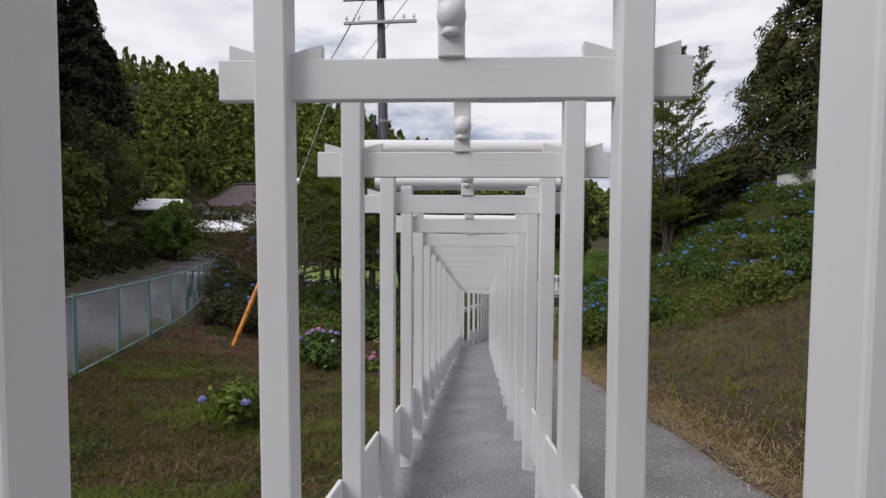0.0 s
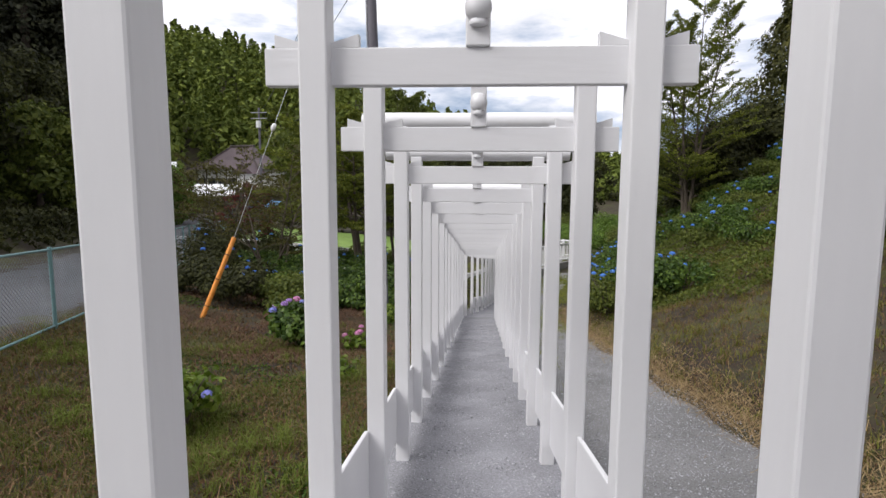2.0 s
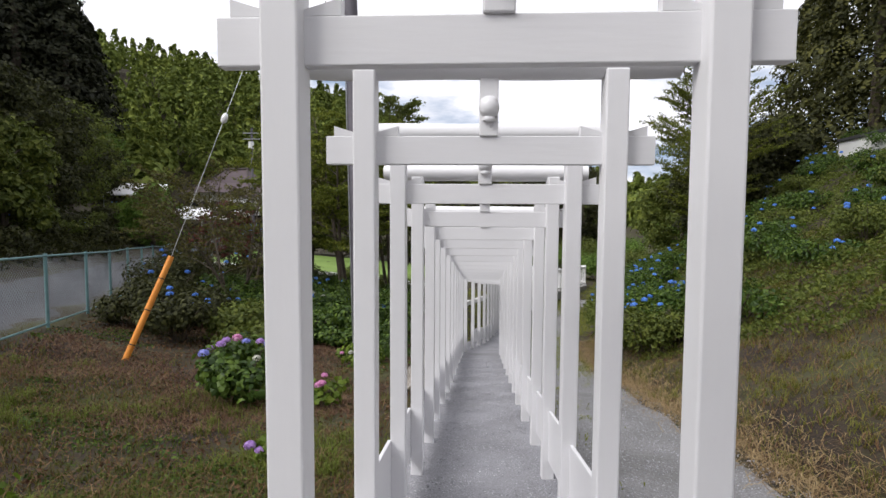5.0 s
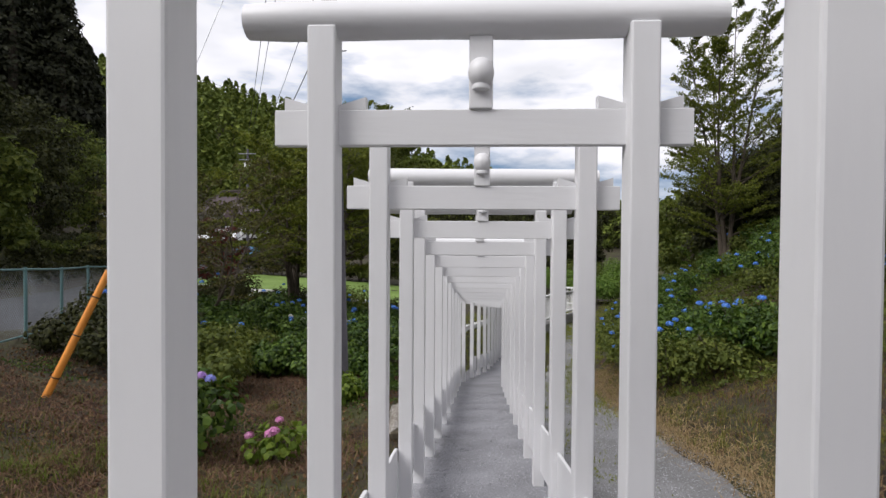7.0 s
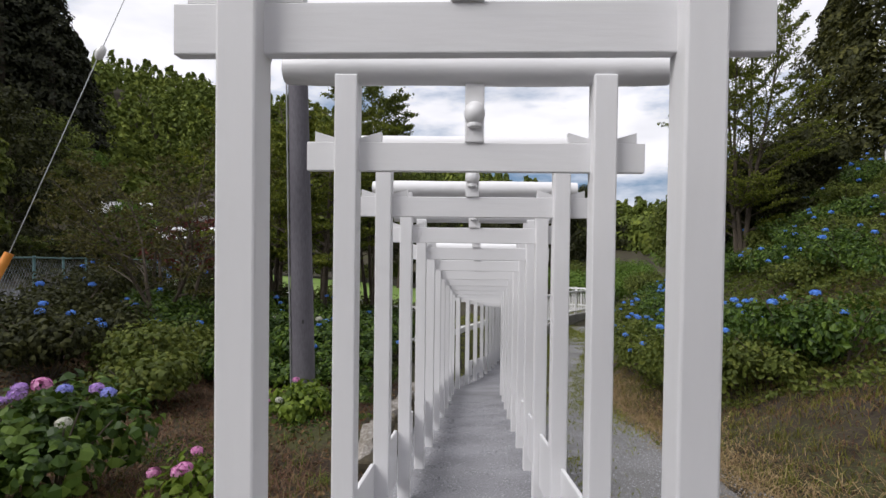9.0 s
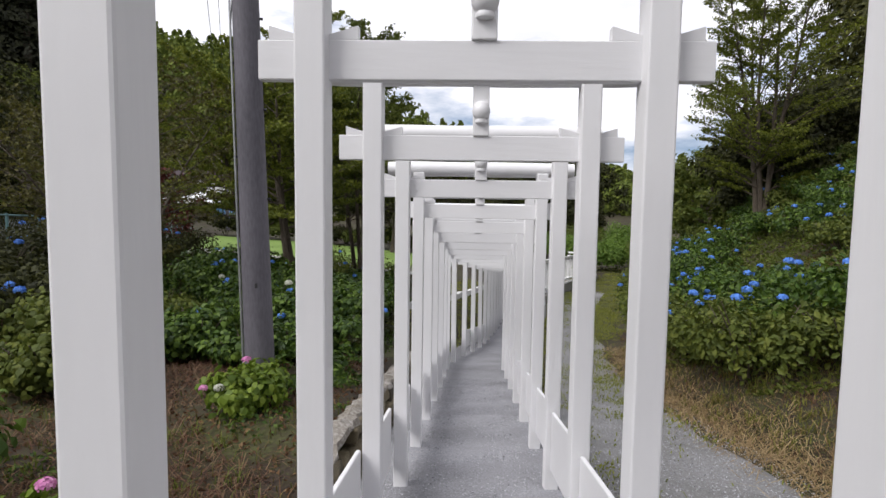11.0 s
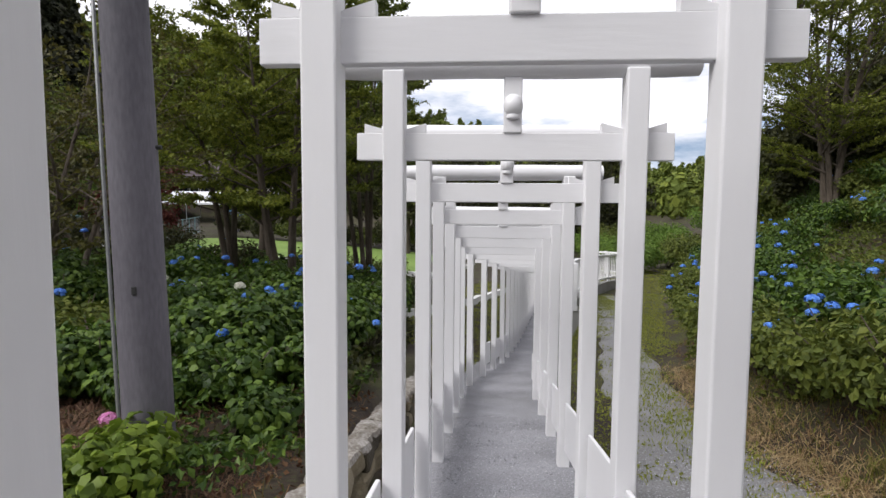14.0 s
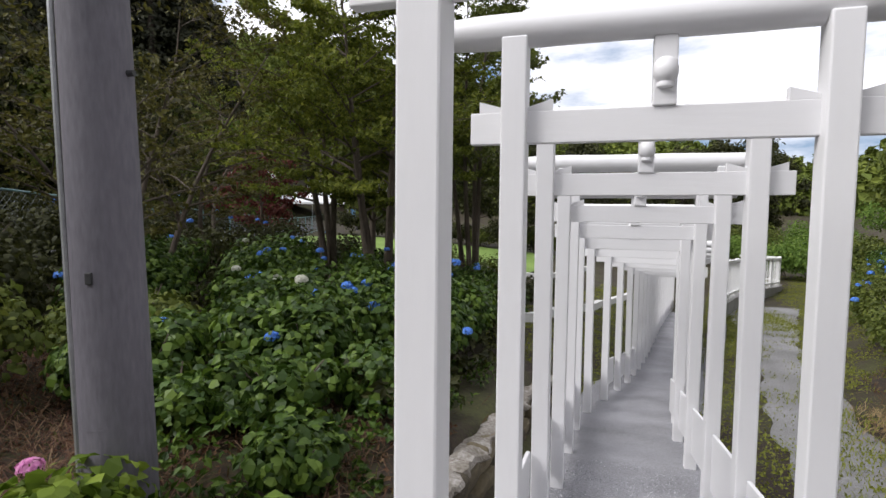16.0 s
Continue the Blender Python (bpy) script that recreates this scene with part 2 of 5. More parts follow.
# ---- mesh helpers ----
def bm_box(bm, cx, cy, cz, sx, sy, sz, bevel=0.0, m=None):
    r = bmesh.ops.create_cube(bm, size=1.0)
    mat = (m or Matrix()) @ Matrix.Translation((cx, cy, cz)) @ Matrix.Diagonal((sx, sy, sz, 1))
    bmesh.ops.transform(bm, matrix=mat, verts=r["verts"])
    if bevel:
        edges = list({e for v in r["verts"] for e in v.link_edges})
        bmesh.ops.bevel(bm, geom=edges, offset=bevel, segments=2, affect="EDGES", profile=0.5)


def bm_tube(bm, points, radii, sides=8, cap=True):
    """A tapered tube through the points."""
    rings, prev = [], None
    pts = [Vector(p) for p in points]
    for k, p in enumerate(pts):
        d = (pts[min(k + 1, len(pts) - 1)] - pts[max(k - 1, 0)]).normalized()
        u = (prev - d * prev.dot(d)) if prev else (Vector((1, 0, 0)) if abs(d.x) < 0.9 else Vector((0, 1, 0)))
        u = (u - d * u.dot(d)).normalized()
        prev = u
        w = d.cross(u)
        rings.append([bm.verts.new(p + (u * math.cos(a) + w * math.sin(a)) * radii[k]) for a in (2 * math.pi * i / sides for i in range(sides))])
    for a, b in zip(rings, rings[1:]):
        for i in range(sides):
            bm.faces.new((a[i], a[(i + 1) % sides], b[(i + 1) % sides], b[i]))
    if cap:
        bm.faces.new(rings[0][::-1])
        bm.faces.new(rings[-1])


def mesh_of(name, bm, mat, smooth=False):
    bmesh.ops.recalc_face_normals(bm, faces=bm.faces)
    me = bpy.data.meshes.new(name)
    bm.to_mesh(me)
    bm.free()
    me.materials.append(mat)
    if smooth:
        me.shade_smooth()
        me.set_sharp_from_angle(angle=radians(40))
    return me


def part(name, bm, mat, parent=None, label="", smooth=False):
    ob = new(name, mesh_of(name, bm, mat, smooth))
    ob.parent = parent
    return tagged(ob, label)


def raw_part(name, verts, faces, mat, parent=None, label="", smooth=False):
    me = bpy.data.meshes.new(name)
    me.from_pydata(np.asarray(verts).tolist() if not isinstance(verts, list) else verts, [], np.asarray(faces).tolist() if not isinstance(faces, list) else faces)
    me.materials.append(mat)
    if smooth:
        me.shade_smooth()
    ob = new(name, me)
    ob.parent = parent
    return tagged(ob, label)


def thing(name, x, y, z, label, category, group="", kind="", rz=0.0):
    ob = new(name)
    ob.matrix_basis = pose(x, y, z, 0, 0, rz)
    return tagged(ob, label, category, group, kind)


rng = np.random.default_rng(7)


def unit(n):
    v = rng.normal(size=(n, 3))
    return v / np.linalg.norm(v, axis=1, keepdims=True)


def leaf_mesh(points, size, flat=0.5, aspect=0.6, droop=0.0, normals=None, oval=False):
    """Leaves as bent diamonds of two triangles, or as pointed ovals of four, at the points."""
    n = len(points)
    nr = unit(n) if normals is None else normals + 0.7 * unit(n)
    nr[:, 2] = nr[:, 2] * (1 - flat) + flat * (np.abs(nr[:, 2]) + 0.6)
    nr /= np.linalg.norm(nr, axis=1, keepdims=True)
    a = np.cross(nr, unit(n))
    a /= np.linalg.norm(a, axis=1, keepdims=True) + 1e-9
    a[:, 2] -= droop
    b = np.cross(nr, a)
    s = (size * rng.uniform(0.6, 1.35, n))[:, None]
    tip, base = points + a * s * 0.5, points - a * s * 0.5
    lift = nr * s * 0.12
    if oval:
        w = b * s * 0.5 * aspect
        v = np.stack([base, points - a * s * 0.2 + w * 0.95 + lift, points + a * s * 0.18 + w * 0.72 + lift, tip - lift * 0.8,
                      points + a * s * 0.18 - w * 0.72 + lift, points - a * s * 0.2 - w * 0.95 + lift], 1).reshape(-1, 3)
        k = np.arange(n)[:, None] * 6
        return v, np.concatenate([k + [0, 1, 5], k + [1, 2, 4], k + [1, 4, 5], k + [2, 3, 4]], 0)
    l, r = points + b * s * 0.5 * aspect + lift, points - b * s * 0.5 * aspect + lift
    v = np.stack([base, l, tip, r], 1).reshape(-1, 3)
    k = np.arange(n)[:, None] * 4
    f = np.concatenate([k + [0, 1, 2], k + [0, 2, 3]], 0)
    return v, f


def blob_points(centre, radius, n, squash=(1, 1, 1), shell=0.55):
    d = unit(n)
    r = radius * (shell + (1 - shell) * rng.random(n)) * (0.8 + 0.2 * rng.random(n))
    return np.asarray(centre) + d * r[:, None] * np.asarray(squash), d


# ---- the lie of the land ----
GATE_Y = np.array([0.467, 1.439, 2.412, 3.385, 4.368, 5.347, 6.327, 7.292, 8.253, 9.224, 10.202, 11.185, 12.172, 13.156, 14.167, 15.168, 16.161])
GATE_X = np.array([-0.015, 0.0, 0.016, 0.043, 0.062, 0.079, 0.087, 0.107, 0.132, 0.162, 0.168, 0.192, 0.226, 0.249, 0.276, 0.299, 0.327])
GATE_Z = np.array([0.0, -0.148, -0.296, -0.453, -0.601, -0.758, -0.911, -1.061, -1.224, -1.373, -1.52, -1.68, -1.847, -2.009, -2.182, -2.351, -2.519])

gates = list(zip(GATE_X, GATE_Y, GATE_Z, [0.0] * len(GATE_Y)))
while len(gates) < 41:
    gx, gy, gz, _ = gates[-1]
    k = float(np.interp(gy, [17.6, 18.9, 21.0, 22.0, 25.0, 27.0, 33.0], [0.027, 0.215, 0.215, 0.165, 0.15, 0.135, 0.175]))
    slope = -0.168 + 0.105 * min(max((gy - 20) / 11, 0), 1)
    gates.append((gx + k * 0.985, gy + 0.985, gz + slope * 0.985, -math.degrees(math.atan(k - 0.027))))
CY = np.array([-400, -40, -10.0] + [g[1] for g in gates] + [44.0, 60.0, 400.0])
CX = np.array([0, 0, 0.0] + [g[0] for g in gates] + [gates[-1][0] + 1.2, 5.0, 5.0])
CZ = np.array([1.9, 1.9, 1.6] + [g[2] for g in gates] + [gates[-1][2] - 0.3, gates[-1][2] - 0.3, gates[-1][2] - 0.3])


def smooth(a, b, v):
    t = np.clip((np.asarray(v, float) - a) / (b - a), 0, 1)
    return t * t * (3 - 2 * t)


def wave(x, y, s, seed=0.0):
    """A cheap rolling unevenness in -1..1."""
    return (np.sin(x * s + 1.7 * np.sin(y * s * 0.83 + seed)) + np.sin(y * s * 1.13 + 1.3 * np.sin(x * s * 0.71 - seed))) * 0.5


def fence_x(y):
    return np.interp(y, [-60, -8, 7.2, 11.6, 14.4, 27.6, 60], [0, -2.3, -5.9, -7.1, -7.9, -13.2, -26])


def lane_z(y):
    return np.interp(y, [-60, 0, 40, 60, 90], [1.4, -0.6, -2.3, -2.2, -0.5])


def toe(y):
    return np.interp(y, [-60, 16, 23, 40, 70], [2.75, 2.75, 3.2, 6.0, 12])


def height(x, y, rough=1.0):
    """The ground's height at x, y in metres."""
    x, y = np.asarray(x, float), np.asarray(y, float)
    cx, cz = np.interp(y, CY, CX), np.interp(y, CY, CZ)
    u = x - cx
    bump = 0.035 * wave(x, y, 2.3) + 0.02 * wave(x, y, 6.1, 2.0)
    # bank on the right
    t = toe(y)
    steep = np.interp(y, [-20, 5, 17, 28, 45], [0.42, 0.42, 0.47, 0.66, 0.45])
    over = np.maximum(u - t, 0)
    rise = steep * over
    rise = np.where(rise > 8, 8 + (rise - 8) * 0.25, rise)
    rise = rise + 0.12 * smooth(0, 0.8, over)
    cut = smooth(0.72, 1.25, u)
    cz_r = cz + (np.interp(y, [-400, 15.5, 17.5, 20, 24, 34, 60, 400], [0, -2.41, -2.66, -2.85, -3.05, -3.7, -4.2, -4.2]) - cz) * cut * (y > 15.5)
    right = cz_r - 0.04 * smooth(0.6, 0.9, u) + rise + bump * smooth(0.1, 1.0, over) * 2.2
    # garden and lane on the left
    fx = fence_x(y) - cx
    s = np.clip((-u - 0.65) / np.maximum(-fx - 0.65, 0.5), 0, 1)
    lz = lane_z(y)
    s = s ** (1 - 0.55 * smooth(15, 24, y))
    left = cz + (lz - cz) * s - 0.26 * np.sin(np.pi * s) * smooth(3, 0, np.abs(y - 8) / 4) + bump * smooth(0, 0.15, s)
    left = left + 0.32 * smooth(11.6, 13.0, y) * smooth(24, 19, y) * smooth(1.05, 1.2, -u) * smooth(4.5, 2.0, -u)
    left = left - 0.2 * np.exp(-((x + 2.2) / 1.2) ** 2 - ((y - 13.0) / 1.6) ** 2)
    hill = np.maximum(-(x - fence_x(y)) - 6.5, 0)
    left = left + np.minimum(hill * 0.45, 9 + hill * 0.12) + 0.3 * wave(x, y, 0.7) * smooth(0, 4, hill)
    z = np.where(u > 0, right, left)
    # the far slopes
    r, az = np.hypot(x, y), np.degrees(np.arctan2(x, np.maximum(y, 1e-3)))
    top = np.interp(az, [-60, -32, -25, -13.6, -5.8, 0, 7.4, 14, 20, 30, 60], [40, 34, 32.5, 26.5, 18.5, 14, 9.5, 5, 2.5, 6, 14])
    far = smooth(75, 150, r) * smooth(-5, 40, y)
    return z * (1 - smooth(70, 110, r)) + top * far - 3.0 * smooth(70, 110, r) * (1 - far)


def axis(*runs):
    return np.unique(np.concatenate([np.arange(a, b, s) for a, b, s in runs]).round(3))


gx = axis((-400, -120, 20), (-120, -40, 4), (-40, -14, 1.0), (-14, -2.0, 0.3), (-2.0, 3.6, 0.12), (3.6, 14, 0.35), (14, 40, 1.2), (40, 120, 5), (120, 401, 20))
gy = axis((-400, -60, 20), (-60, -4, 3), (-4, 26, 0.3), (26, 44, 0.6), (44, 120, 2.5), (120, 240, 8), (240, 401, 20))
X, Y = np.meshgrid(gx, gy)
Z = height(X, Y)
cxg = np.interp(Y, CY, CX)
sunk = (np.abs(X - cxg) < 0.85) | ((X - cxg > 0.4) & (X - cxg < toe(Y) - 0.15))
Z = Z - 0.05 * (sunk & (Y > -9) & (Y < 40))
nx, ny = len(gx), len(gy)
ids = np.arange(nx * ny).reshape(ny, nx)
quads = np.stack([ids[:-1, :-1], ids[:-1, 1:], ids[1:, 1:], ids[1:, :-1]], -1).reshape(-1, 4)
ground = raw_part("ground", np.stack([X, Y, Z], -1).reshape(-1, 3), quads, M_GROUND, smooth=True)
tagged(ground, "uneven ground of mown dry grass, moss and bare brown soil", "ground", kind="structure")


def strip(name, ys, left, right, mat, cols, lift, label, category, ragged=0.0):
    """A surface laid along the walk between two edges."""
    v, f = [], []
    for i, y in enumerate(ys):
        for j in range(cols + 1):
            a, b = left(y), right(y)
            if ragged:
                a += ragged * wave(a, y, 5.0)
                b += ragged * wave(b, y, 3.1, 3.0)
            x = a + (b - a) * j / cols
            edge = 1 if j in (0, cols) else 0
            v.append((x, y, float(height(x, y)) + lift - edge * (lift + 0.03) + 0.006 * float(wave(x, y, 9.0)) * (1 - edge)))
    for i in range(len(ys) - 1):
        for j in range(cols):
            a = i * (cols + 1) + j
            f.append((a, a + 1, a + cols + 2, a + cols + 1))
    return tagged(raw_part(name, v, f, mat, smooth=True), label, category, kind="structure")


def centre_x(y):
    return float(np.interp(y, CY, CX))


strip("path", np.arange(-9, 38, 0.25), lambda y: centre_x(y) - 0.86, lambda y: centre_x(y) + 0.86, M_GRAVEL, 16, 0.012, "pale grey gravel footpath running downhill under the gates", "path", 0.03)
strip("gravel_lane", np.arange(-9, 33, 0.25), lambda y: centre_x(y) + 0.9 + 0.65 * float(smooth(14, 19, y)), lambda y: centre_x(y) + toe(y) - 0.35 - 0.6 * float(smooth(18, 25, y)), M_LANE, 14, 0.006, "pale grey gravel lane with weeds beside the gates", "lane", 0.07)
strip("road", np.arange(-20, 60, 1.0), lambda y: float(fence_x(y)) - 5.6, lambda y: float(fence_x(y)) - 0.35, M_ASPHALT, 6, 0.03, "worn grey asphalt lane behind the mesh fence", "road")


# ---- gates ----
def build_gate():
    g = thing("torii_gate", *gates[0][:3], "white-painted timber torii gate standing on the gravel path", "gate", "row of gates over the path")
    for s in (-1, 1):
        bm = bmesh.new()
        bm_box(bm, s * 0.530, -0.002, 1.165, 0.096, 0.100, 2.55, 0.007)
        part("post", bm, M_WHITE, g)
        bm = bmesh.new()
        lo, hi = 0.15, 0.56
        x0, x1 = s * 0.566 - 0.012, s * 0.566 + 0.012
        y0, y1, dz = 0.051, 0.924, -0.155
        vs = [bm.verts.new((x, y, z + dz * y)) for y in (y0, y1) for x in (x0, x1) for z in (lo, hi)]
        for q in ((0, 1, 3, 2), (4, 6, 7, 5), (0, 4, 5, 1), (2, 3, 7, 6), (1, 5, 7, 3), (0, 2, 6, 4)):
            bm.faces.new([vs[i] for i in q])
        bmesh.ops.bevel(bm, geom=list(bm.edges), offset=0.004, segments=1, affect="EDGES")
        part("side_board", bm, M_WHITE_H, g)
    bm = bmesh.new()
    bm_box(bm, 0, 0.018, 2.108, 1.41, 0.04, 0.122, 0.004)
    part("tie_beam", bm, M_WHITE_H, g)
    for s in (-1, 1):
        for t in (-1, 1):
            bm = bmesh.new()
            a, b = s * (0.530 + t * 0.0482), s * (0.530 + t * 0.140)
            vs = [bm.verts.new((x, y, z)) for x, h in ((a, 2.185), (b, 2.212)) for y in (0.0, 0.036) for z in (2.1692, h)]
            for q in ((0, 1, 3, 2), (4, 6, 7, 5), (0, 4, 5, 1), (2, 3, 7, 6), (1, 5, 7, 3), (0, 2, 6, 4)):
                bm.faces.new([vs[i] for i in q])
            part("wedge", bm, M_WHITE_H, g)
    bm = bmesh.new()
    bm_tube(bm, [(x, 0.012 + 0.004 * math.sin(3 * x), 2.472) for x in np.linspace(-0.8, 0.8, 13)],
            [0.058] + [0.064 + 0.0018 * math.sin(7 * x) for x in np.linspace(-0.79, 0.79, 11)] + [0.058], 20)
    part("top_log", bm, M_WHITE_LOG, g, smooth=True)
    bm = bmesh.new()
    bm_box(bm, 0, 0.018, 2.29, 0.08, 0.06, 0.245, 0.005)
    part("centre_strut", bm, M_WHITE, g)
    bm = bmesh.new()
    prof = [(0.018, 0.048), (0.034, 0.036), (0.042, 0.016), (0.044, 0.0), (0.041, -0.017), (0.033, -0.031), (0.026, -0.037), (0.030, -0.045), (0.028, -0.054), (0.012, -0.060)]
    rings = [[bm.verts.new((r * math.cos(a), r * math.sin(a) * 0.95, z)) for a in (2 * math.pi * i / 18 for i in range(18))] for r, z in prof if r > 0]
    for a, b in zip(rings, rings[1:]):
        for i in range(18):
            bm.faces.new((a[i], b[i], b[(i + 1) % 18], a[(i + 1) % 18]))
    bm.faces.new(rings[0])
    bm.faces.new(rings[-1][::-1])
    bmesh.ops.translate(bm, verts=bm.verts, vec=(0, -0.012, 2.285))
    part("finial_knob", bm, M_WHITE_LOG, g, "rounded white jewel-shaped knob", smooth=True)
    return g


gate = build_gate()
lean = np.random.default_rng(3)
behind = [(-0.01 - 0.005 * k, 0.467 - 0.972 * k, 0.148 * k, 0.0) for k in range(1, 6)]
for gx_, gy_, gz_, rz in gates[1:] + behind:
    copy_thing(gate, pose(gx_, gy_, gz_, lean.normal(0, 0.1), lean.normal(0, 0.12), rz + lean.normal(0, 0.25)))


# ---- plants ----
def bush(name, x, y, h, r, mat, label, category, group="", leaves=1500, leaf=0.11, heads=(), spread=1.0, ground_z=None, head=0.062):
    """A rounded shrub: stems, a foliage mesh of single leaves, flower heads on top."""
    z = float(height(x, y)) if ground_z is None else ground_z
    t = thing(name, x, y, z, label, category, group)
    pts, nrm = [], []
    lumps = max(5, int(8 * spread))
    for k in range(lumps):
        a = 2 * math.pi * k / lumps + rng.uniform(-0.3, 0.3)
        q = r * rng.uniform(0.25, 0.72) if k else 0
        c = (q * math.cos(a), q * math.sin(a), h * rng.uniform(0.42, 0.68))
        p, d = blob_points(c, rng.uniform(0.42, 0.6) * r, leaves // lumps, (1, 1, min(1.3, 0.75 * h / r)), 0.45)
        pts.append(p)
        nrm.append(d)
    pts, nrm = np.concatenate(pts), np.concatenate(nrm)
    keep = (pts[:, 2] > 0.03) & (pts[:, 2] < h * 1.12)
    pts, nrm = pts[keep], nrm[keep]
    v, f = leaf_mesh(pts, leaf, 0.45, 0.62, 0.15, nrm, -9 < x < 0 and y < 21)
    raw_part("foliage", v, f, mat, t)
    bm = bmesh.new()
    for k in range(7):
        a = rng.uniform(0, 2 * math.pi)
        e = Vector((0.6 * r * math.cos(a), 0.6 * r * math.sin(a), h * rng.uniform(0.6, 0.9)))
        bm_tube(bm, [(0.05 * math.cos(a), 0.05 * math.sin(a), -0.05), e * 0.5 + Vector((0, 0, 0.05)), e], [0.014, 0.010, 0.005], 5)
    part("woody_base", bm, M_BARK, t)
    for count, m in heads:
        for k in range(count):
            a, q = rng.uniform(0, 2 * math.pi), r * math.sqrt(rng.uniform(0.0, 0.85))
            hz = h * (1.03 - 0.45 * (q / r) ** 2) * rng.uniform(0.9, 1.06)
            flower_head(t, (q * math.cos(a), q * math.sin(a), hz), head * rng.uniform(0.8, 1.2), m)
    return t


def flower_head(parent, at, r, mat, petals=80):
    d = unit(petals)
    d[:, 2] = np.where(d[:, 2] < -0.35, -d[:, 2], d[:, 2])
    p = np.asarray(at) + d * r * np.array([1, 1, 0.75]) * rng.uniform(0.85, 1.05, (petals, 1))
    a = np.cross(d, unit(petals))
    a /= np.linalg.norm(a, axis=1, keepdims=True)
    b = np.cross(d, a)
    s = r * 0.26
    v = np.stack([p - a * s, p - b * s + d * s * 0.2, p + a * s, p + b * s + d * s * 0.2], 1).reshape(-1, 3)
    k = np.arange(petals)[:, None] * 4
    raw_part("flower_head", v, np.concatenate([k + [0, 1, 2], k + [0, 2, 3]], 0), mat, parent)


def tree(name, x, y, h, r, mat, label, category="tree", group="", leaves=9000, leaf=0.16, trunk=0.12, bare=0.3, stems=1, upright=0.5, clumps=46, z=None, flat=0.4, squash=0.55):
    """A broadleaf tree: tapered trunk, limbs that reach each clump, and a crown of single leaves."""
    z = float(height(x, y)) - 0.08 if z is None else z
    t = thing(name, x, y, z, label, category, group)
    bm = bmesh.new()
    tops = []
    for k in range(stems):
        a = 2 * math.pi * k / stems + 0.4
        sx, sy = (0.10 * r * math.cos(a), 0.10 * r * math.sin(a)) if stems > 1 else (0, 0)
        path, rad = [], []
        for i in range(7):
            q = i / 6
            out = (0.16 * r * q * q) if stems > 1 else 0.0
            path.append((sx + out * math.cos(a) + 0.04 * h * 0.3 * math.sin(3 * q + k), sy + out * math.sin(a) + 0.03 * h * 0.3 * math.sin(4 * q + 2 * k), h * 0.86 * q))
            rad.append(trunk * (1 - 0.85 * q) * (1.35 if i == 0 else 1))
        bm_tube(bm, path, rad, 9)
        tops.append(path)
    pts, nrm = [], []
    for k in range(clumps):
        path = tops[k % stems]
        q = bare + (1 - bare) * (k + 0.5) / clumps
        a = 2.399 * k + rng.uniform(-0.4, 0.4)
        prof = math.sin(math.pi * min(1, (q - bare) / (1 - bare) * 0.86 + 0.14)) ** 0.7
        reach = r * prof * rng.uniform(0.45, 1.0)
        i = min(5, int(q * 6 * 0.75))
        s = Vector(path[i]).lerp(Vector(path[i + 1]), 0.5)
        e = Vector((s.x + reach * math.cos(a), s.y + reach * math.sin(a), h * q + upright * 0.15 * reach))
        mid = s.lerp(e, 0.55) + Vector((0, 0, -0.08 * reach * (1 - upright)))
        bm_tube(bm, [s, mid, e], [trunk * 0.30 * (1.15 - q), trunk * 0.18 * (1.15 - q), 0.006], 5, False)
        cr = r * rng.uniform(0.22, 0.36) * min(1.0, (50 / clumps) ** 0.5)
        p, d = blob_points(e, cr, leaves // clumps, (1, 1, squash), 0.25)
        pts.append(p)
        nrm.append(d)
        p, d = blob_points(mid.lerp(e, 0.3), cr * 0.7, leaves // clumps // 3, (1, 1, squash), 0.2)
        pts.append(p)
        nrm.append(d)
    part("trunk", bm, M_BARK, t, smooth=True)
    v, f = leaf_mesh(np.concatenate(pts), leaf, flat, 0.6, 0.1, np.concatenate(nrm))
    raw_part("crown", v, f, mat, t)
    return t


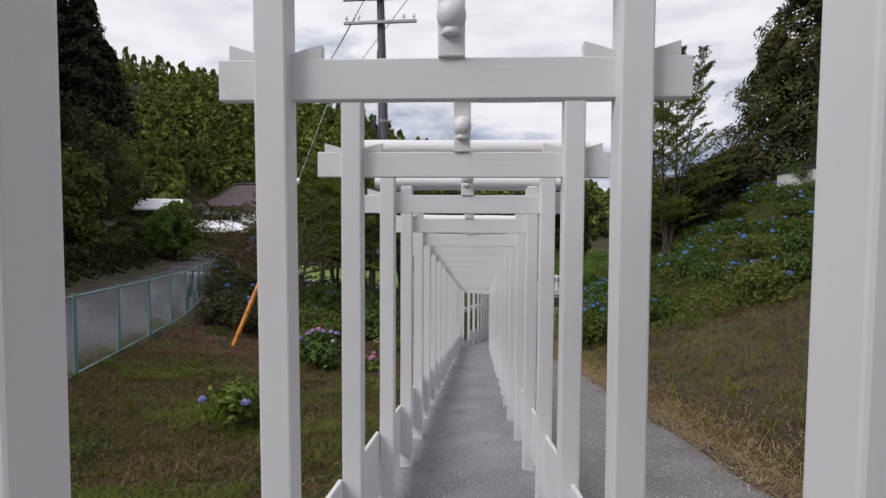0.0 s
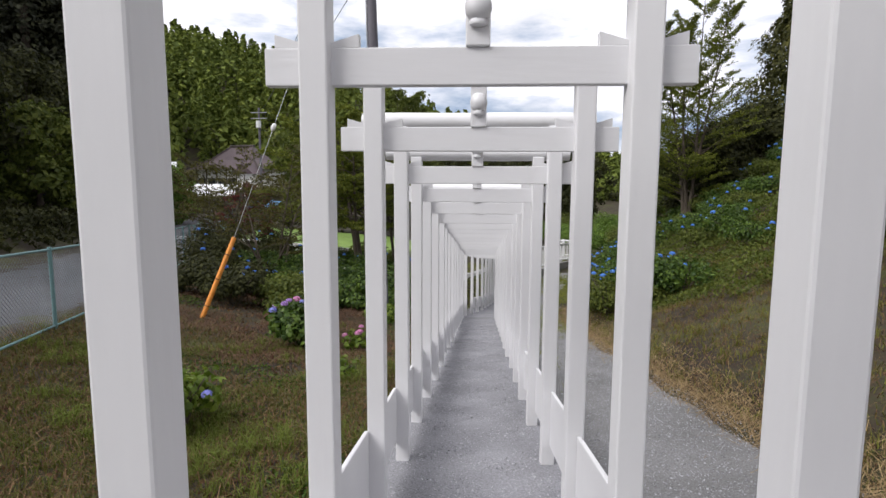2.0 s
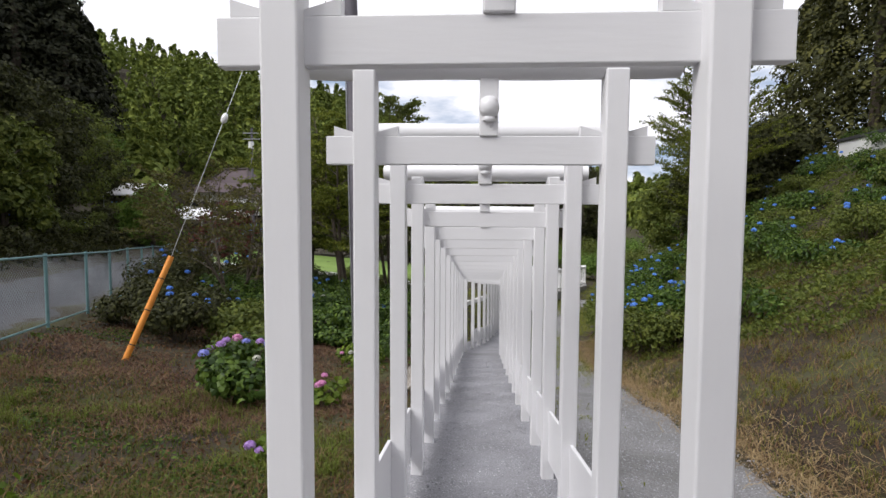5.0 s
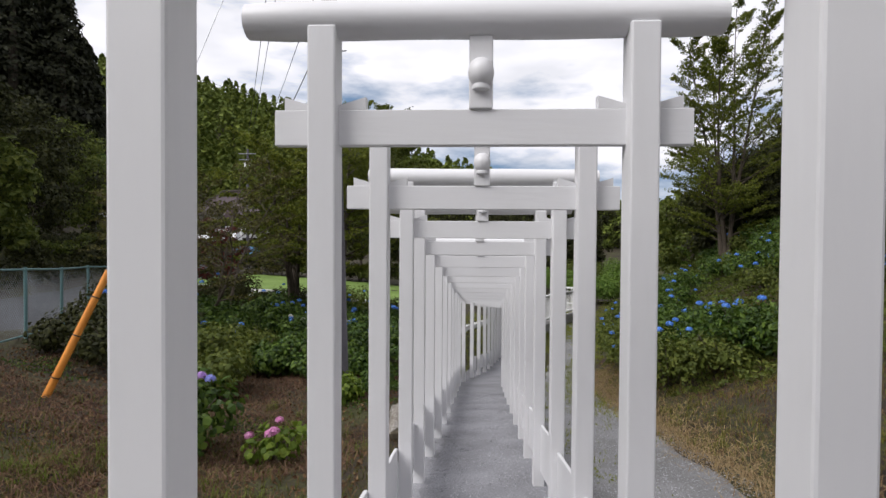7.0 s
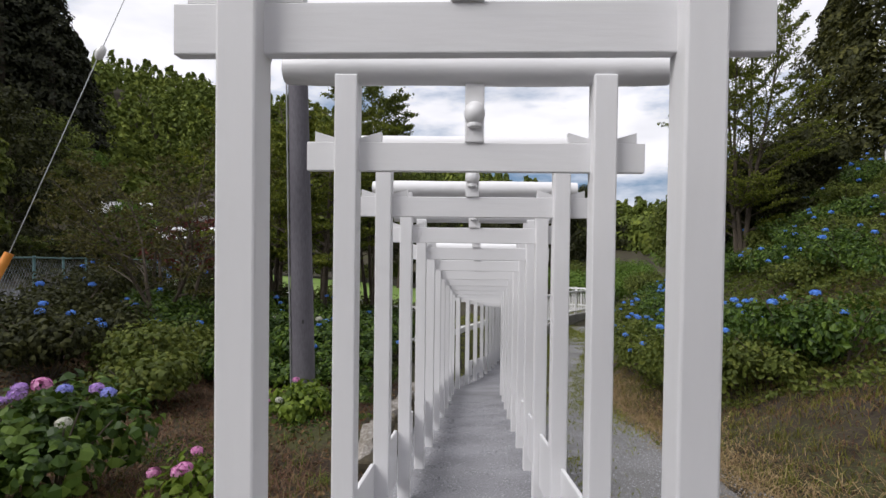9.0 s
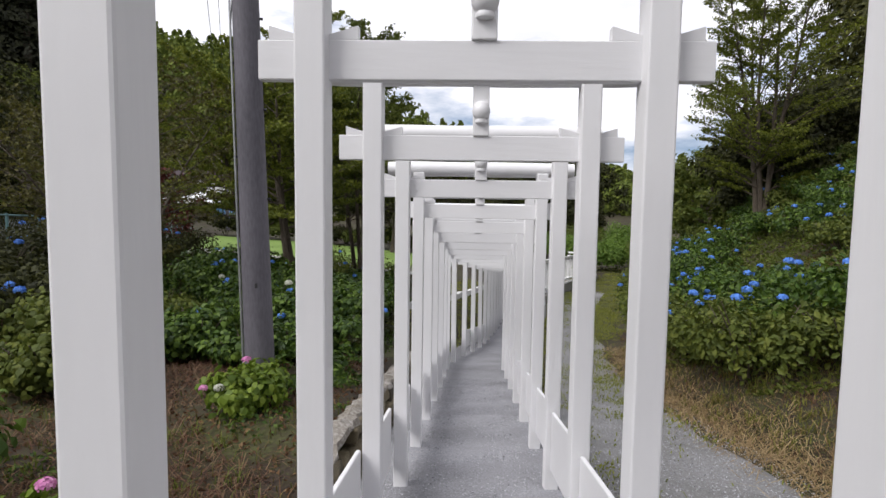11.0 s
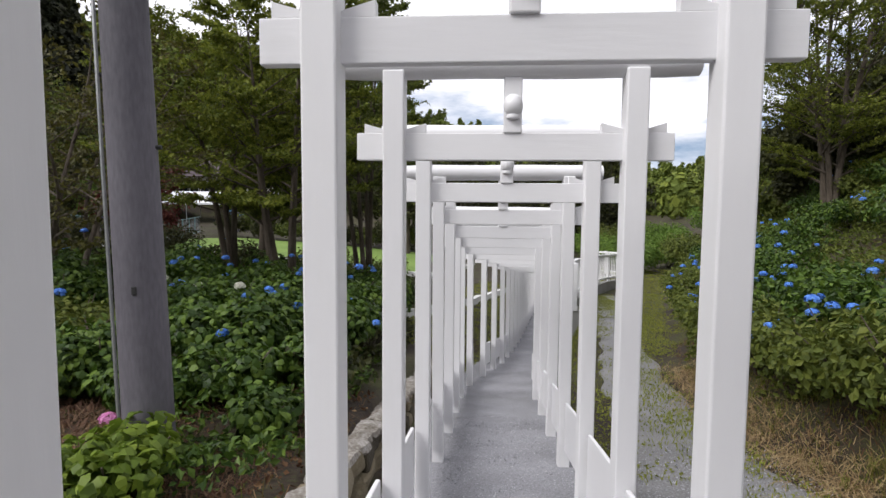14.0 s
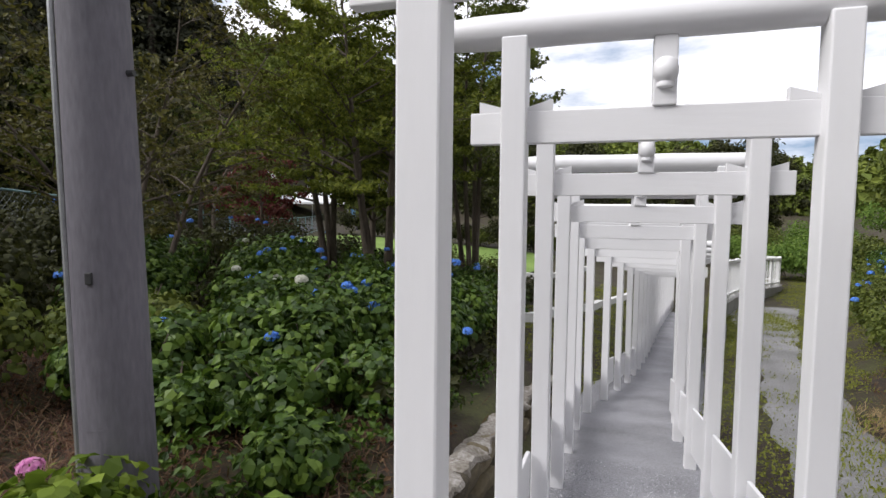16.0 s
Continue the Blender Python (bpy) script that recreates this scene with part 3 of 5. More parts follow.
def twig_tree(name, x, y, h, spread, mat, label, category="tree", group="", stems=3, bare=0.25, branches=22, twigs=12, leaves=22, leaf=0.09, rise=35.0, lean=0.25, trunk=0.10, crook=0.0, taper=0.8, seed=1, twig=0.34):
    """A tree of leaning stems, long branches and flat sprays of twigs with single leaves along them."""
    g = np.random.default_rng(seed)
    t = thing(name, x, y, float(height(x, y)) - 0.08, label, category, group)
    wood, pts = bmesh.new(), []
    for k in range(stems):
        a0 = 2 * math.pi * k / stems + g.uniform(-0.4, 0.4)
        top = h * (1.0 if k == 0 else g.uniform(0.72, 0.96))
        off = lean * spread * (0.25 if k == 0 else 1.0)
        path = []
        for i in range(9):
            q = i / 8
            b = crook * math.sin(5.0 * q + k * 1.9)
            path.append(Vector((0.06 * math.cos(a0) * stems ** 0.5 + off * q ** 1.3 * math.cos(a0) + b * math.sin(a0), 0.06 * math.sin(a0) * stems ** 0.5 + off * q ** 1.3 * math.sin(a0) - b * math.cos(a0), top * q)))
        bm_tube(wood, path, [trunk * (1.3 if i == 0 else 1.0 - 0.9 * i / 8) for i in range(9)], 8)
        for j in range(branches):
            q = bare + (0.98 - bare) * (j + g.random()) / branches
            i = min(7, int(q * 8))
            s = path[i].lerp(path[i + 1], q * 8 - i)
            a = 2.399 * j + g.uniform(-0.5, 0.5)
            if stems > 1 and math.cos(a - a0) < -0.3 and g.random() < 0.6:
                a = a0 + g.uniform(-1.3, 1.3)
            w = (q - bare) / (1 - bare)
            L = spread * (0.35 + 0.65 * min(1.0, w * 4 + 0.25)) * (1 - taper * w ** 1.5) * g.uniform(0.65, 1.05)
            el = radians(rise * (0.55 + 0.75 * w) + g.uniform(-10, 10))
            d = Vector((math.cos(a) * math.cos(el), math.sin(a) * math.cos(el), math.sin(el)))
            side = Vector((-math.sin(a), math.cos(a), 0))
            kink = crook * 0.5 * g.uniform(-1, 1)
            m1, m2 = s + d * L * 0.4 + side * kink * L * 0.4, s + d * L * 0.75 + Vector((0, 0, -0.03 * L))
            e = s + d * L + Vector((0, 0, -0.12 * L))
            r0 = max(0.007, trunk * 0.34 * (1.1 - q) + 0.004)
            bm_tube(wood, [s, m1, m2, e], [r0, r0 * 0.7, r0 * 0.4, 0.003], 5, False)
            for n in range(twigs):
                u = 0.22 + 0.78 * (n + g.random() * 0.8) / twigs
                p = s.lerp(m1, u / 0.4) if u < 0.4 else (m1.lerp(m2, (u - 0.4) / 0.35) if u < 0.75 else m2.lerp(e, (u - 0.75) / 0.25))
                sg = 1 if n % 2 else -1
                f = (d * g.uniform(0.45, 0.9) + side * sg * g.uniform(0.5, 1.0) + Vector((0, 0, g.uniform(-0.12, 0.22)))).normalized()
                tl = L * twig * (1.15 - 0.6 * u) * g.uniform(0.7, 1.2)
                bm_tube(wood, [p, p + f * tl], [0.004, 0.002], 3, False)
                at = np.asarray(p)[None] + np.asarray(f)[None] * (tl * (0.12 + 0.98 * g.random((leaves, 1))))
                pts.append(at + g.normal(0, 1, (leaves, 3)) * np.array([0.55, 0.55, 0.28]) * leaf)
    part("trunk", wood, M_BARK, t, smooth=True)
    v, f = leaf_mesh(np.concatenate(pts), leaf, 0.62, 0.55, 0.08)
    raw_part("crown", v, f, mat, t)
    return t


def conifer_mesh(h, r, sprays, size, base=0.08):
    """Leaf sprays of a conifer in drooping whorls."""
    q = rng.random(sprays) ** 0.8
    zz = h * (base + (1 - base) * q)
    a = rng.random(sprays) * 2 * math.pi
    lob = 1 + 0.25 * np.sin(a * 3 + zz * 1.9) + 0.2 * np.sin(a * 5 - zz * 3.1)
    rr = r * (1 - q) ** 0.75 * lob * (0.45 + 0.55 * rng.random(sprays) ** 0.5) + 0.04 * r
    p = np.stack([rr * np.cos(a), rr * np.sin(a), zz - 0.16 * rr], 1)
    d = np.stack([np.cos(a), np.sin(a), np.full(sprays, 0.7)], 1)
    return leaf_mesh(p, size, 0.3, 0.55, 0.25, d)


def conifer(name, x, y, h, r, label, mat, sprays=3000, size=0.7, group="", z=None, base=0.08, bark=True):
    z = float(height(x, y)) - 0.2 if z is None else z
    t = thing(name, x, y, z, label, "tree", group)
    v, f = conifer_mesh(h, r, sprays, size, base)
    raw_part("crown", v, f, mat, t)
    bm = bmesh.new()
    bm_tube(bm, [(0, 0, 0), (0.1, 0, h * 0.5), (0, 0, h * 0.96)], [0.02 * h, 0.012 * h, 0.02], 8)
    part("trunk", bm, M_BARK, t)
    return t


# ---- the distance: wooded hills ----
def far_woods():
    vs, fs, n0 = [], [], 0
    protos = [conifer_mesh(1.0, 0.22, 110, 0.14), conifer_mesh(1.0, 0.26, 110, 0.14, 0.02)]
    p, d = blob_points((0, 0, 0.5), 0.5, 120, (0.9, 0.9, 0.95), 0.8)
    protos.append(leaf_mesh(p, 0.17, 0.3, 0.7, 0.1, d))
    local = np.random.default_rng(11)
    count = 0
    while count < 2600:
        az, r = radians(local.uniform(-62, 62)), local.uniform(80, 165)
        x, y = r * math.sin(az), r * math.cos(az)
        hz = float(height(x, y))
        if hz < -1.0 or (-29 < math.degrees(az) < -17 and r < 95):
            continue
        broad = local.random() < (0.25 if x < 0 else 0.6)
        v, f = protos[2] if broad else protos[local.integers(0, 2)]
        s = local.uniform(4.5, 7) if broad else local.uniform(5, 8.5)
        a = local.uniform(0, 6.28)
        c, sn = math.cos(a) * s, math.sin(a) * s
        w = v @ np.array([[c, sn, 0], [-sn, c, 0], [0, 0, s]]) + np.array([x, y, hz - 0.6])
        vs.append(w)
        fs.append(f + n0)
        n0 += len(w)
        count += 1
    return tagged(raw_part("far_woods", np.concatenate(vs), np.concatenate(fs), M_WOODS), "sunlit green wooded hillsides of cedars and broadleaf trees", "woods", kind="stuff")


far_woods()


def undergrowth(name, n, xr, yr, rule, mat, size, tall, label, seed):
    """Low leaves that cover the ground in uneven heaps."""
    g = np.random.default_rng(seed)
    x, y = g.uniform(*xr, n * 4), g.uniform(*yr, n * 4)
    keep = rule(x, y)
    x, y = x[keep][:n], y[keep][:n]
    heap = np.clip(0.55 + 0.5 * wave(x, y, 2.6, 1.0) + 0.25 * wave(x, y, 5.7, 4.0), 0.08, 1.2)
    p = np.stack([x, y, height(x, y) + tall * heap * (0.25 + 0.75 * np.sqrt(g.random(len(x))))], 1)
    v, f = leaf_mesh(p, size, 0.6, 0.6, 0.1)
    return tagged(raw_part(name, v, f, mat), label, "undergrowth", kind="stuff")


def bank_cover(x, y):
    u = x - np.interp(y, CY, CX)
    return (u > toe(y) + 0.5 + np.maximum(0, 14.3 - y) * 0.55 + 0.5 * wave(x, y, 1.3)) & (height(x, y) < 3.2)


def lane_bank_cover(x, y):
    return x < fence_x(y) - 6.8 + 0.4 * wave(x, y, 1.5)


undergrowth("bank_undergrowth", 130000, (3.5, 18), (4, 40), bank_cover, M_LEAF_MID, 0.075, 0.42, "tangled green undergrowth covering the upper bank", 31)
undergrowth("hillside_undergrowth", 60000, (-34, -6), (-2, 66), lane_bank_cover, M_LEAF_DARK, 0.24, 0.8, "tangled undergrowth, darkened for shade, on the hillside above the lane", 32)


def garden_cover(x, y):
    u = x - np.interp(y, CY, CX)
    return (u < -1.5 - 0.4 * wave(x, y, 1.7)) & (x > fence_x(y) + 0.6) & ((y < 20) | (u < -3.2)) & (y > 15.4 + 0.8 * wave(x, y, 0.9) - 0.25 * (x + 2)) & (y < 31)


# the shade beneath the shrubs is put into this cover's dark leaves
undergrowth("garden_undergrowth", 46000, (-16, -1), (12, 31), garden_cover, M_LEAF_DARK, 0.10, 0.45, "green ground cover, darkened for shade, under the garden shrubs", 33)


def wall_bed(x, y):
    u = x - np.interp(y, CY, CX)
    return (u < -1.3) & (u > -2.5 - 0.35 * (y - 14)) & (y > 13.2 + 0.4 * wave(x, y, 1.9)) & (wave(x, y, 3.1, 2.0) + 0.5 * wave(x, y, 7.3) > -0.35)


undergrowth("bed_plants", 4200, (-5, -1), (12.5, 18), wall_bed, M_LEAF_HYD, 0.065, 0.34, "low leafy weeds and young shoots in the bed above the stone wall", 37)


def verge_cover(x, y):
    u = x - np.interp(y, CY, CX)
    return ((u > 1.0) & (u < toe(y) - 0.1) & (y > 9) & (0.75 * wave(u * 1.5, y * 0.22, 2.1, 1.0) + 0.4 * wave(x, y, 5.0) + 0.45 * np.sin(x * 7919 + y * 6007) > 1.0 - 0.035 * (y - 10))) | ((u < -0.8) & (u > -3.4) & (y > 19.5) & (y < 38)) | ((u > 0.74) & (u < 1.5 + 0.2 * wave(x, y, 2.0) + 0.25 * np.sin(x * 7919 + y * 6007)) & (y > 15)) | ((u > toe(y) - 0.95) & (u < toe(y) + 3) & (y > 21))


undergrowth("verge_grass", 110000, (-2.5, 12), (9, 46), verge_cover, M_VERGE, 0.035, 0.04, "short bright green grass on the verge of the lane", 34)


def garden_floor(x, y):
    u = x - np.interp(y, CY, CX)
    return (u < -0.95) & (x > fence_x(y) + 0.1)


def garden_weeds(x, y):
    return garden_floor(x, y) & (wave(x, y, 1.4, 2.0) + 0.5 * wave(x, y, 4.3) > 0.25 + 0.06 * (y - 4))


undergrowth("leaf_litter", 16000, (-8, -0.9), (0.5, 16), garden_floor, M_STRAW, 0.05, 0.03, "brown leaf litter and clippings on the garden soil", 35)
undergrowth("garden_weeds", 15000, (-8, -0.9), (0.5, 15), garden_weeds, M_LEAF_HYD, 0.045, 0.06, "patches of small green weeds in the garden", 36)
# ---- utility pole with its guy wire ----
PX, PY = -2.03, 13.95
PZ = float(height(PX, PY)) - 0.1
pole = thing("utility_pole", PX + 0.03, PY, PZ, "dark grey concrete utility pole with crossarms, bolts and cables", "utility pole")
TOP = 9.6 - PZ
pole.matrix_basis = pose(PX + 0.03, PY, PZ, 0.0, -1.5, 0.0)
bm = bmesh.new()
bm_tube(bm, [(0, 0, 0), (0, 0, TOP * 0.5), (0, 0, TOP)], [0.154, 0.120, 0.086], 28)
part("shaft", bm, M_CONCRETE, pole, smooth=True)


def pole_r(z):
    return 0.154 + (0.086 - 0.154) * (z - PZ) / TOP


for z in (-1.35, -0.35, 0.48, 1.35, 2.3):
    bm = bmesh.new()
    r = pole_r(z)
    bm_tube(bm, [(0, 0, z - PZ - 0.003), (0, 0, z - PZ + 0.003)], [r + 0.0008, r + 0.0008], 28)
    part("seam_band", bm, M_CONCRETE, pole, smooth=True)
for k, z in enumerate((0.19, 0.62, 1.1, 1.55, 2.0, 2.45, 2.9, 3.35, 3.8)):
    bm = bmesh.new()
    a = 0.2 if k % 2 == 0 else -2.6
    r = pole_r(z)
    bm_tube(bm, [(r * 0.9 * math.cos(a), r * 0.9 * math.sin(a), z - PZ), ((r + 0.03) * math.cos(a), (r + 0.03) * math.sin(a), z - PZ)], [0.014, 0.014], 8)
    part("bolt", bm, M_BLACK, pole)
bm = bmesh.new()
r = pole_r(-0.69)
bm_box(bm, 0, -r - 0.002, -0.69 - PZ, 0.028, 0.018, 0.050, 0.004, Matrix.Rotation(radians(19), 4, "Z"))
part("tag_plate", bm, M_BLACK, pole, "small black rectangular socket")
bm = bmesh.new()
bm_tube(bm, [(-0.14, -0.09, 0.3), (-0.138, -0.09, 2.0), (-0.125, -0.08, 5.0), (-0.11, -0.07, 8.0)], [0.012] * 4, 6)
part("conduit", bm, M_STEEL, pole)
for z in (6.72, 7.32):
    bm = bmesh.new()
    bm_box(bm, 0.0, -0.15, z - PZ, 1.9, 0.075, 0.075, 0.006)
    arm = part("crossarm", bm, M_STEEL, pole)
    for x in (-0.88, -0.55, 0.62, 0.88):
        bm = bmesh.new()
        bm_tube(bm, [(x, -0.15, z - PZ + 0.04), (x, -0.15, z - PZ + 0.09), (x, -0.15, z - PZ + 0.10), (x, -0.15, z - PZ + 0.17), (x, -0.15, z - PZ + 0.18)], [0.012, 0.012, 0.042, 0.034, 0.012], 10)
        part("insulator", bm, M_PORCELAIN, arm)
for z in (3.66, 4.2):
    bm = bmesh.new()
    r = pole_r(z)
    bm_tube(bm, [(0, 0, z - PZ - 0.035), (0, 0, z - PZ + 0.035)], [r + 0.008, r + 0.008], 24)
    for a in (0.2, 1.9, 3.4, 4.6):
        bm_tube(bm, [(r * math.cos(a), r * math.sin(a), z - PZ), ((r + 0.12) * math.cos(a), (r + 0.12) * math.sin(a), z - PZ + 0.02)], [0.011, 0.011], 6)
    part("clamp_band", bm, M_STEEL, pole)
bm = bmesh.new()
bm_tube(bm, [(-0.20, -0.08, 4.35 - PZ), (-0.24, -0.1, 4.2 - PZ), (-0.22, -0.12, 3.95 - PZ), (-0.14, -0.14, 3.68 - PZ)], [0.035, 0.05, 0.05, 0.03], 8)
part("splice_box", bm, M_BLACK, pole, "black cable splice sleeve")

guard_lo, guard_hi = Vector((-5.58, 12.2, -1.62)), Vector((-4.99, 12.73, 0.19))
guy = thing("guy_wire", *guard_lo, "slanting orange guy-wire guard standing in the grass beside the pole", "guy wire")
bm = bmesh.new()
bm_tube(bm, [Vector((0, 0, 0)), (guard_hi - guard_lo) * 0.5, guard_hi - guard_lo], [0.052, 0.05, 0.048], 14)
part("guard_sleeve", bm, M_ORANGE, guy, "orange plastic sleeve", smooth=True)
for q in (0.22, 0.52, 0.8):
    bm = bmesh.new()
    d = guard_hi - guard_lo
    bm_tube(bm, [d * (q - 0.004), d * (q + 0.004)], [0.054, 0.054], 14)
    part("band", bm, M_BLACK, guy)
bm = bmesh.new()
wire_top = Vector((PX - 0.08, PY, 8.6))
bm_tube(bm, [guard_hi - guard_lo, wire_top - guard_lo], [0.006, 0.006], 5)
part("wire", bm, M_STEEL, guy)
bm = bmesh.new()
q = guard_hi.lerp(wire_top, 0.28) - guard_lo
d = (wire_top - guard_hi).normalized()
bm_tube(bm, [q - d * 0.09, q - d * 0.06, q, q + d * 0.06, q + d * 0.09], [0.02, 0.045, 0.055, 0.045, 0.02], 10)
part("insulator", bm, M_PORCELAIN, guy, "pale egg-shaped insulator", smooth=True)

for k, (x, z, e) in enumerate(((-0.88, 6.9, (-22.6, 58.0, 8.7)), (0.62, 7.5, (-21.8, 58.0, 8.7)), (-0.55, 7.5, (-22.2, 58.0, 9.2)), (-0.1, 4.2, (-22.2, 58.0, 7.4)))):
    c = thing("overhead_cable", PX + x, PY, z, "thin black overhead cable hung between two utility poles", "cable", "overhead cables")
    bm = bmesh.new()
    a, b = Vector((PX + x, PY, z)), Vector(e)
    bm_tube(bm, [a.lerp(b, i / 10) - a - Vector((0, 0, 3.2 * (i / 10) * (1 - i / 10))) for i in range(11)], [0.011] * 11, 5)
    part("strand", bm, M_BLACK, c)


# ---- mesh fence along the lane ----
def fence_panel(a, b, detailed):
    za, zb = float(height(*a)) - 0.02, float(height(*b)) - 0.02
    t = thing("mesh_fence", a[0], a[1], za, "pale green chain-link fence panel along the asphalt lane", "fence", "fence panels along the lane")
    d = Vector((b[0] - a[0], b[1] - a[1], zb - za))
    up = Vector((0, 0, 1.32))
    bm = bmesh.new()
    bm_tube(bm, [Vector((0, 0, -0.2)), up + Vector((0, 0, 0.02))], [0.03, 0.03], 10)
    part("post", bm, M_FENCE, t, smooth=True)
    for z in (0.08, 1.30):
        bm = bmesh.new()
        bm_tube(bm, [Vector((0, 0, z)), d + Vector((0, 0, z))], [0.019, 0.019], 8)
        part("rail", bm, M_FENCE, t)
    v, f = [], []
    L, H, pitch, w = d.length, 1.20, (0.075 if detailed else 0.15), (0.0013 if detailed else 0.0024)
    e = d / L
    nrm = Vector((-e.y, e.x, 0)).normalized()
    n = int((L + H) / pitch)
    for k in range(n):
        for s in (1, -1):
            x0 = k * pitch - H
            p, q = [x0, 0.0], [x0 + H, H]
            if p[0] < 0:
                p = [0.0, -x0]
            if q[0] > L:
                q = [L, H - (x0 + H - L)]
            if q[1] - p[1] < 0.03:
                continue
            if s < 0:
                p, q = [p[0], H - p[1]], [q[0], H - q[1]]
            P, Q = e * p[0] + Vector((0, 0, 0.09 + p[1])), e * q[0] + Vector((0, 0, 0.09 + q[1]))
            side = (Q - P).cross(nrm).normalized() * w
            i = len(v)
            off = nrm * 0.004 * s
            v += [P - side + off, P + side + off, Q + side + off, Q - side + off, (P + Q) / 2 - side * 0 + off * 3]
            f += [(i, i + 1, i + 4), (i + 1, i + 2, i + 4), (i + 2, i + 3, i + 4), (i + 3, i, i + 4)]
    raw_part("wire_mesh", v, f, M_WIRE, t)


fy = -1.0
while fy < 52:
    step = 1.9 if fy < 26 else 2.9
    fence_panel((float(fence_x(fy)), fy), (float(fence_x(fy + step * 0.93)), fy + step * 0.93), fy < 16)
    fy += step * 0.93

# ---- shrubs and flowers beside the path ----
HYD = "hydrangeas beside the path"
bush("hydrangea_bush", -2.85, 6.5, 0.72, 0.52, M_LEAF_HYD_PALE, "low pale green hydrangea bush with blue flower heads in dry grass", "bush", HYD, 700, 0.095, ((4, M_PERI),), head=0.05)
bush("hydrangea_bush", -1.7, 8.6, 0.3, 0.28, M_LEAF_HYD_PALE, "small young hydrangea with violet heads in dry grass", "bush", HYD, 120, 0.09, ((3, M_PURPLE),), head=0.045)
bush("hydrangea_bush", -3.05, 10.95, 0.88, 0.72, M_LEAF_HYD, "rounded hydrangea bush with violet and pink flower heads", "bush", HYD, 1500, 0.11, ((5, M_PURPLE), (3, M_PERI), (1, M_PINK), (1, M_CREAM)), head=0.06)
bush("hydrangea_bush", -1.9, 10.9, 0.42, 0.35, M_LEAF_HYD_PALE, "small hydrangea with pink flower heads in dry grass", "bush", HYD, 220, 0.1, ((4, M_PINK),), head=0.05)
bush("hydrangea_bush", -1.85, 13.35, 0.44, 0.5, M_LEAF_HYD_PALE, "bright green hydrangea bush with pink heads below the pole", "bush", HYD, 1300, 0.09, ((2, M_PINK), (1, M_CREAM)), head=0.04)
for x, y, h, r, heads in ((-2.45, 16.3, 0.95, 0.85, ((3, M_BLUE), (1, M_CREAM))), (-1.75, 17.3, 0.95, 0.75, ((1, M_BLUE),)), (-3.4, 17.4, 1.15, 0.95, ((4, M_BLUE), (2, M_CREAM))),
                          (-2.5, 18.6, 1.2, 0.95, ((3, M_BLUE),)), (-4.4, 18.8, 1.2, 1.0, ((5, M_BLUE),)), (-3.4, 15.4, 0.75, 0.7, ((1, M_BLUE),)), (-1.9, 19.2, 1.1, 0.8, ((2, M_BLUE),)),
                          (-3.6, 20.3, 1.2, 1.0, ((4, M_BLUE),)), (-5.4, 17.3, 1.1, 0.9, ((3, M_BLUE),)), (-5.6, 20.4, 1.2, 1.0, ((4, M_BLUE), (1, M_CREAM))), (-2.0, 21.2, 1.1, 0.85, ((2, M_BLUE),)),
                          (-4.6, 22.6, 1.1, 1.0, ((3, M_BLUE),)), (-2.6, 23.4, 1.0, 0.9, ((1, M_BLUE),)), (-6.9, 18.9, 1.0, 0.9, ((4, M_BLUE),))):
    bush("hydrangea_bush", x, y, h, r, M_LEAF_HYD, "deep green hydrangea bush with blue flower heads", "bush", HYD, 3000, 0.095, heads)
for x, y, h, r in ((-2.0, 15.2, 0.55, 0.5), (-2.6, 14.9, 0.45, 0.5), (-1.55, 15.9, 0.6, 0.45), (-1.5, 14.6, 0.35, 0.35)):
    bush("leafy_shrub", x, y, h, r, M_LEAF_HYD, "low leafy green shrub above the stone wall", "bush", "shrubs above the wall", 1300, 0.085)
# shrubs nearer the fence have darker leaves that stand in for shade
for x, y, h, r in ((-5.6, 14.0, 0.95, 0.95), (-6.7, 14.6, 1.0, 0.95), (-4.6, 14.6, 1.0, 0.9), (-3.9, 13.6, 0.75, 0.75), (-7.2, 16.4, 1.2, 1.0), (-5.9, 15.8, 1.0, 0.9), (-4.4, 16.2, 0.9, 0.8), (-8.4, 18.5, 1.3, 1.1),
                   (-7.6, 21.0, 1.2, 1.1), (-9.6, 21.2, 1.4, 1.2), (-6.4, 24.2, 1.2, 1.1), (-8.8, 25.2, 1.4, 1.3), (-3.0, 25.8, 1.2, 1.1), (-5.0, 27.0, 1.3, 1.2), (-11.0, 24.6, 1.4, 1.2)):
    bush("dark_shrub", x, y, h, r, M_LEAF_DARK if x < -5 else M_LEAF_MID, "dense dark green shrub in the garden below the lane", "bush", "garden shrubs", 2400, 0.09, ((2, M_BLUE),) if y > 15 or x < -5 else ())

# ---- trees on the left ----
twig_tree("garden_tree", -3.9, 21.3, 6.9, 2.7, M_LEAF_BROAD, "spreading dark green tree with leaning dark stems beside the path", stems=4, bare=0.34, branches=20, twigs=14, leaves=40, leaf=0.085, rise=26, lean=0.5, trunk=0.10, crook=0.1, taper=0.55, seed=41)
twig_tree("garden_tree", -5.6, 22.4, 6.0, 2.4, M_LEAF_BROAD, "spreading green tree with layered sprays in the garden", stems=3, bare=0.32, branches=18, twigs=13, leaves=34, leaf=0.085, rise=24, lean=0.4, trunk=0.09, crook=0.1, taper=0.5, seed=42)
twig_tree("garden_tree", -3.1, 25.2, 8.0, 2.6, M_LEAF_MID, "tall dark broadleaf tree with thin bare lower stems", stems=4, bare=0.40, branches=18, twigs=12, leaves=34, leaf=0.10, rise=30, lean=0.4, trunk=0.08, crook=0.08, taper=0.5, seed=43)
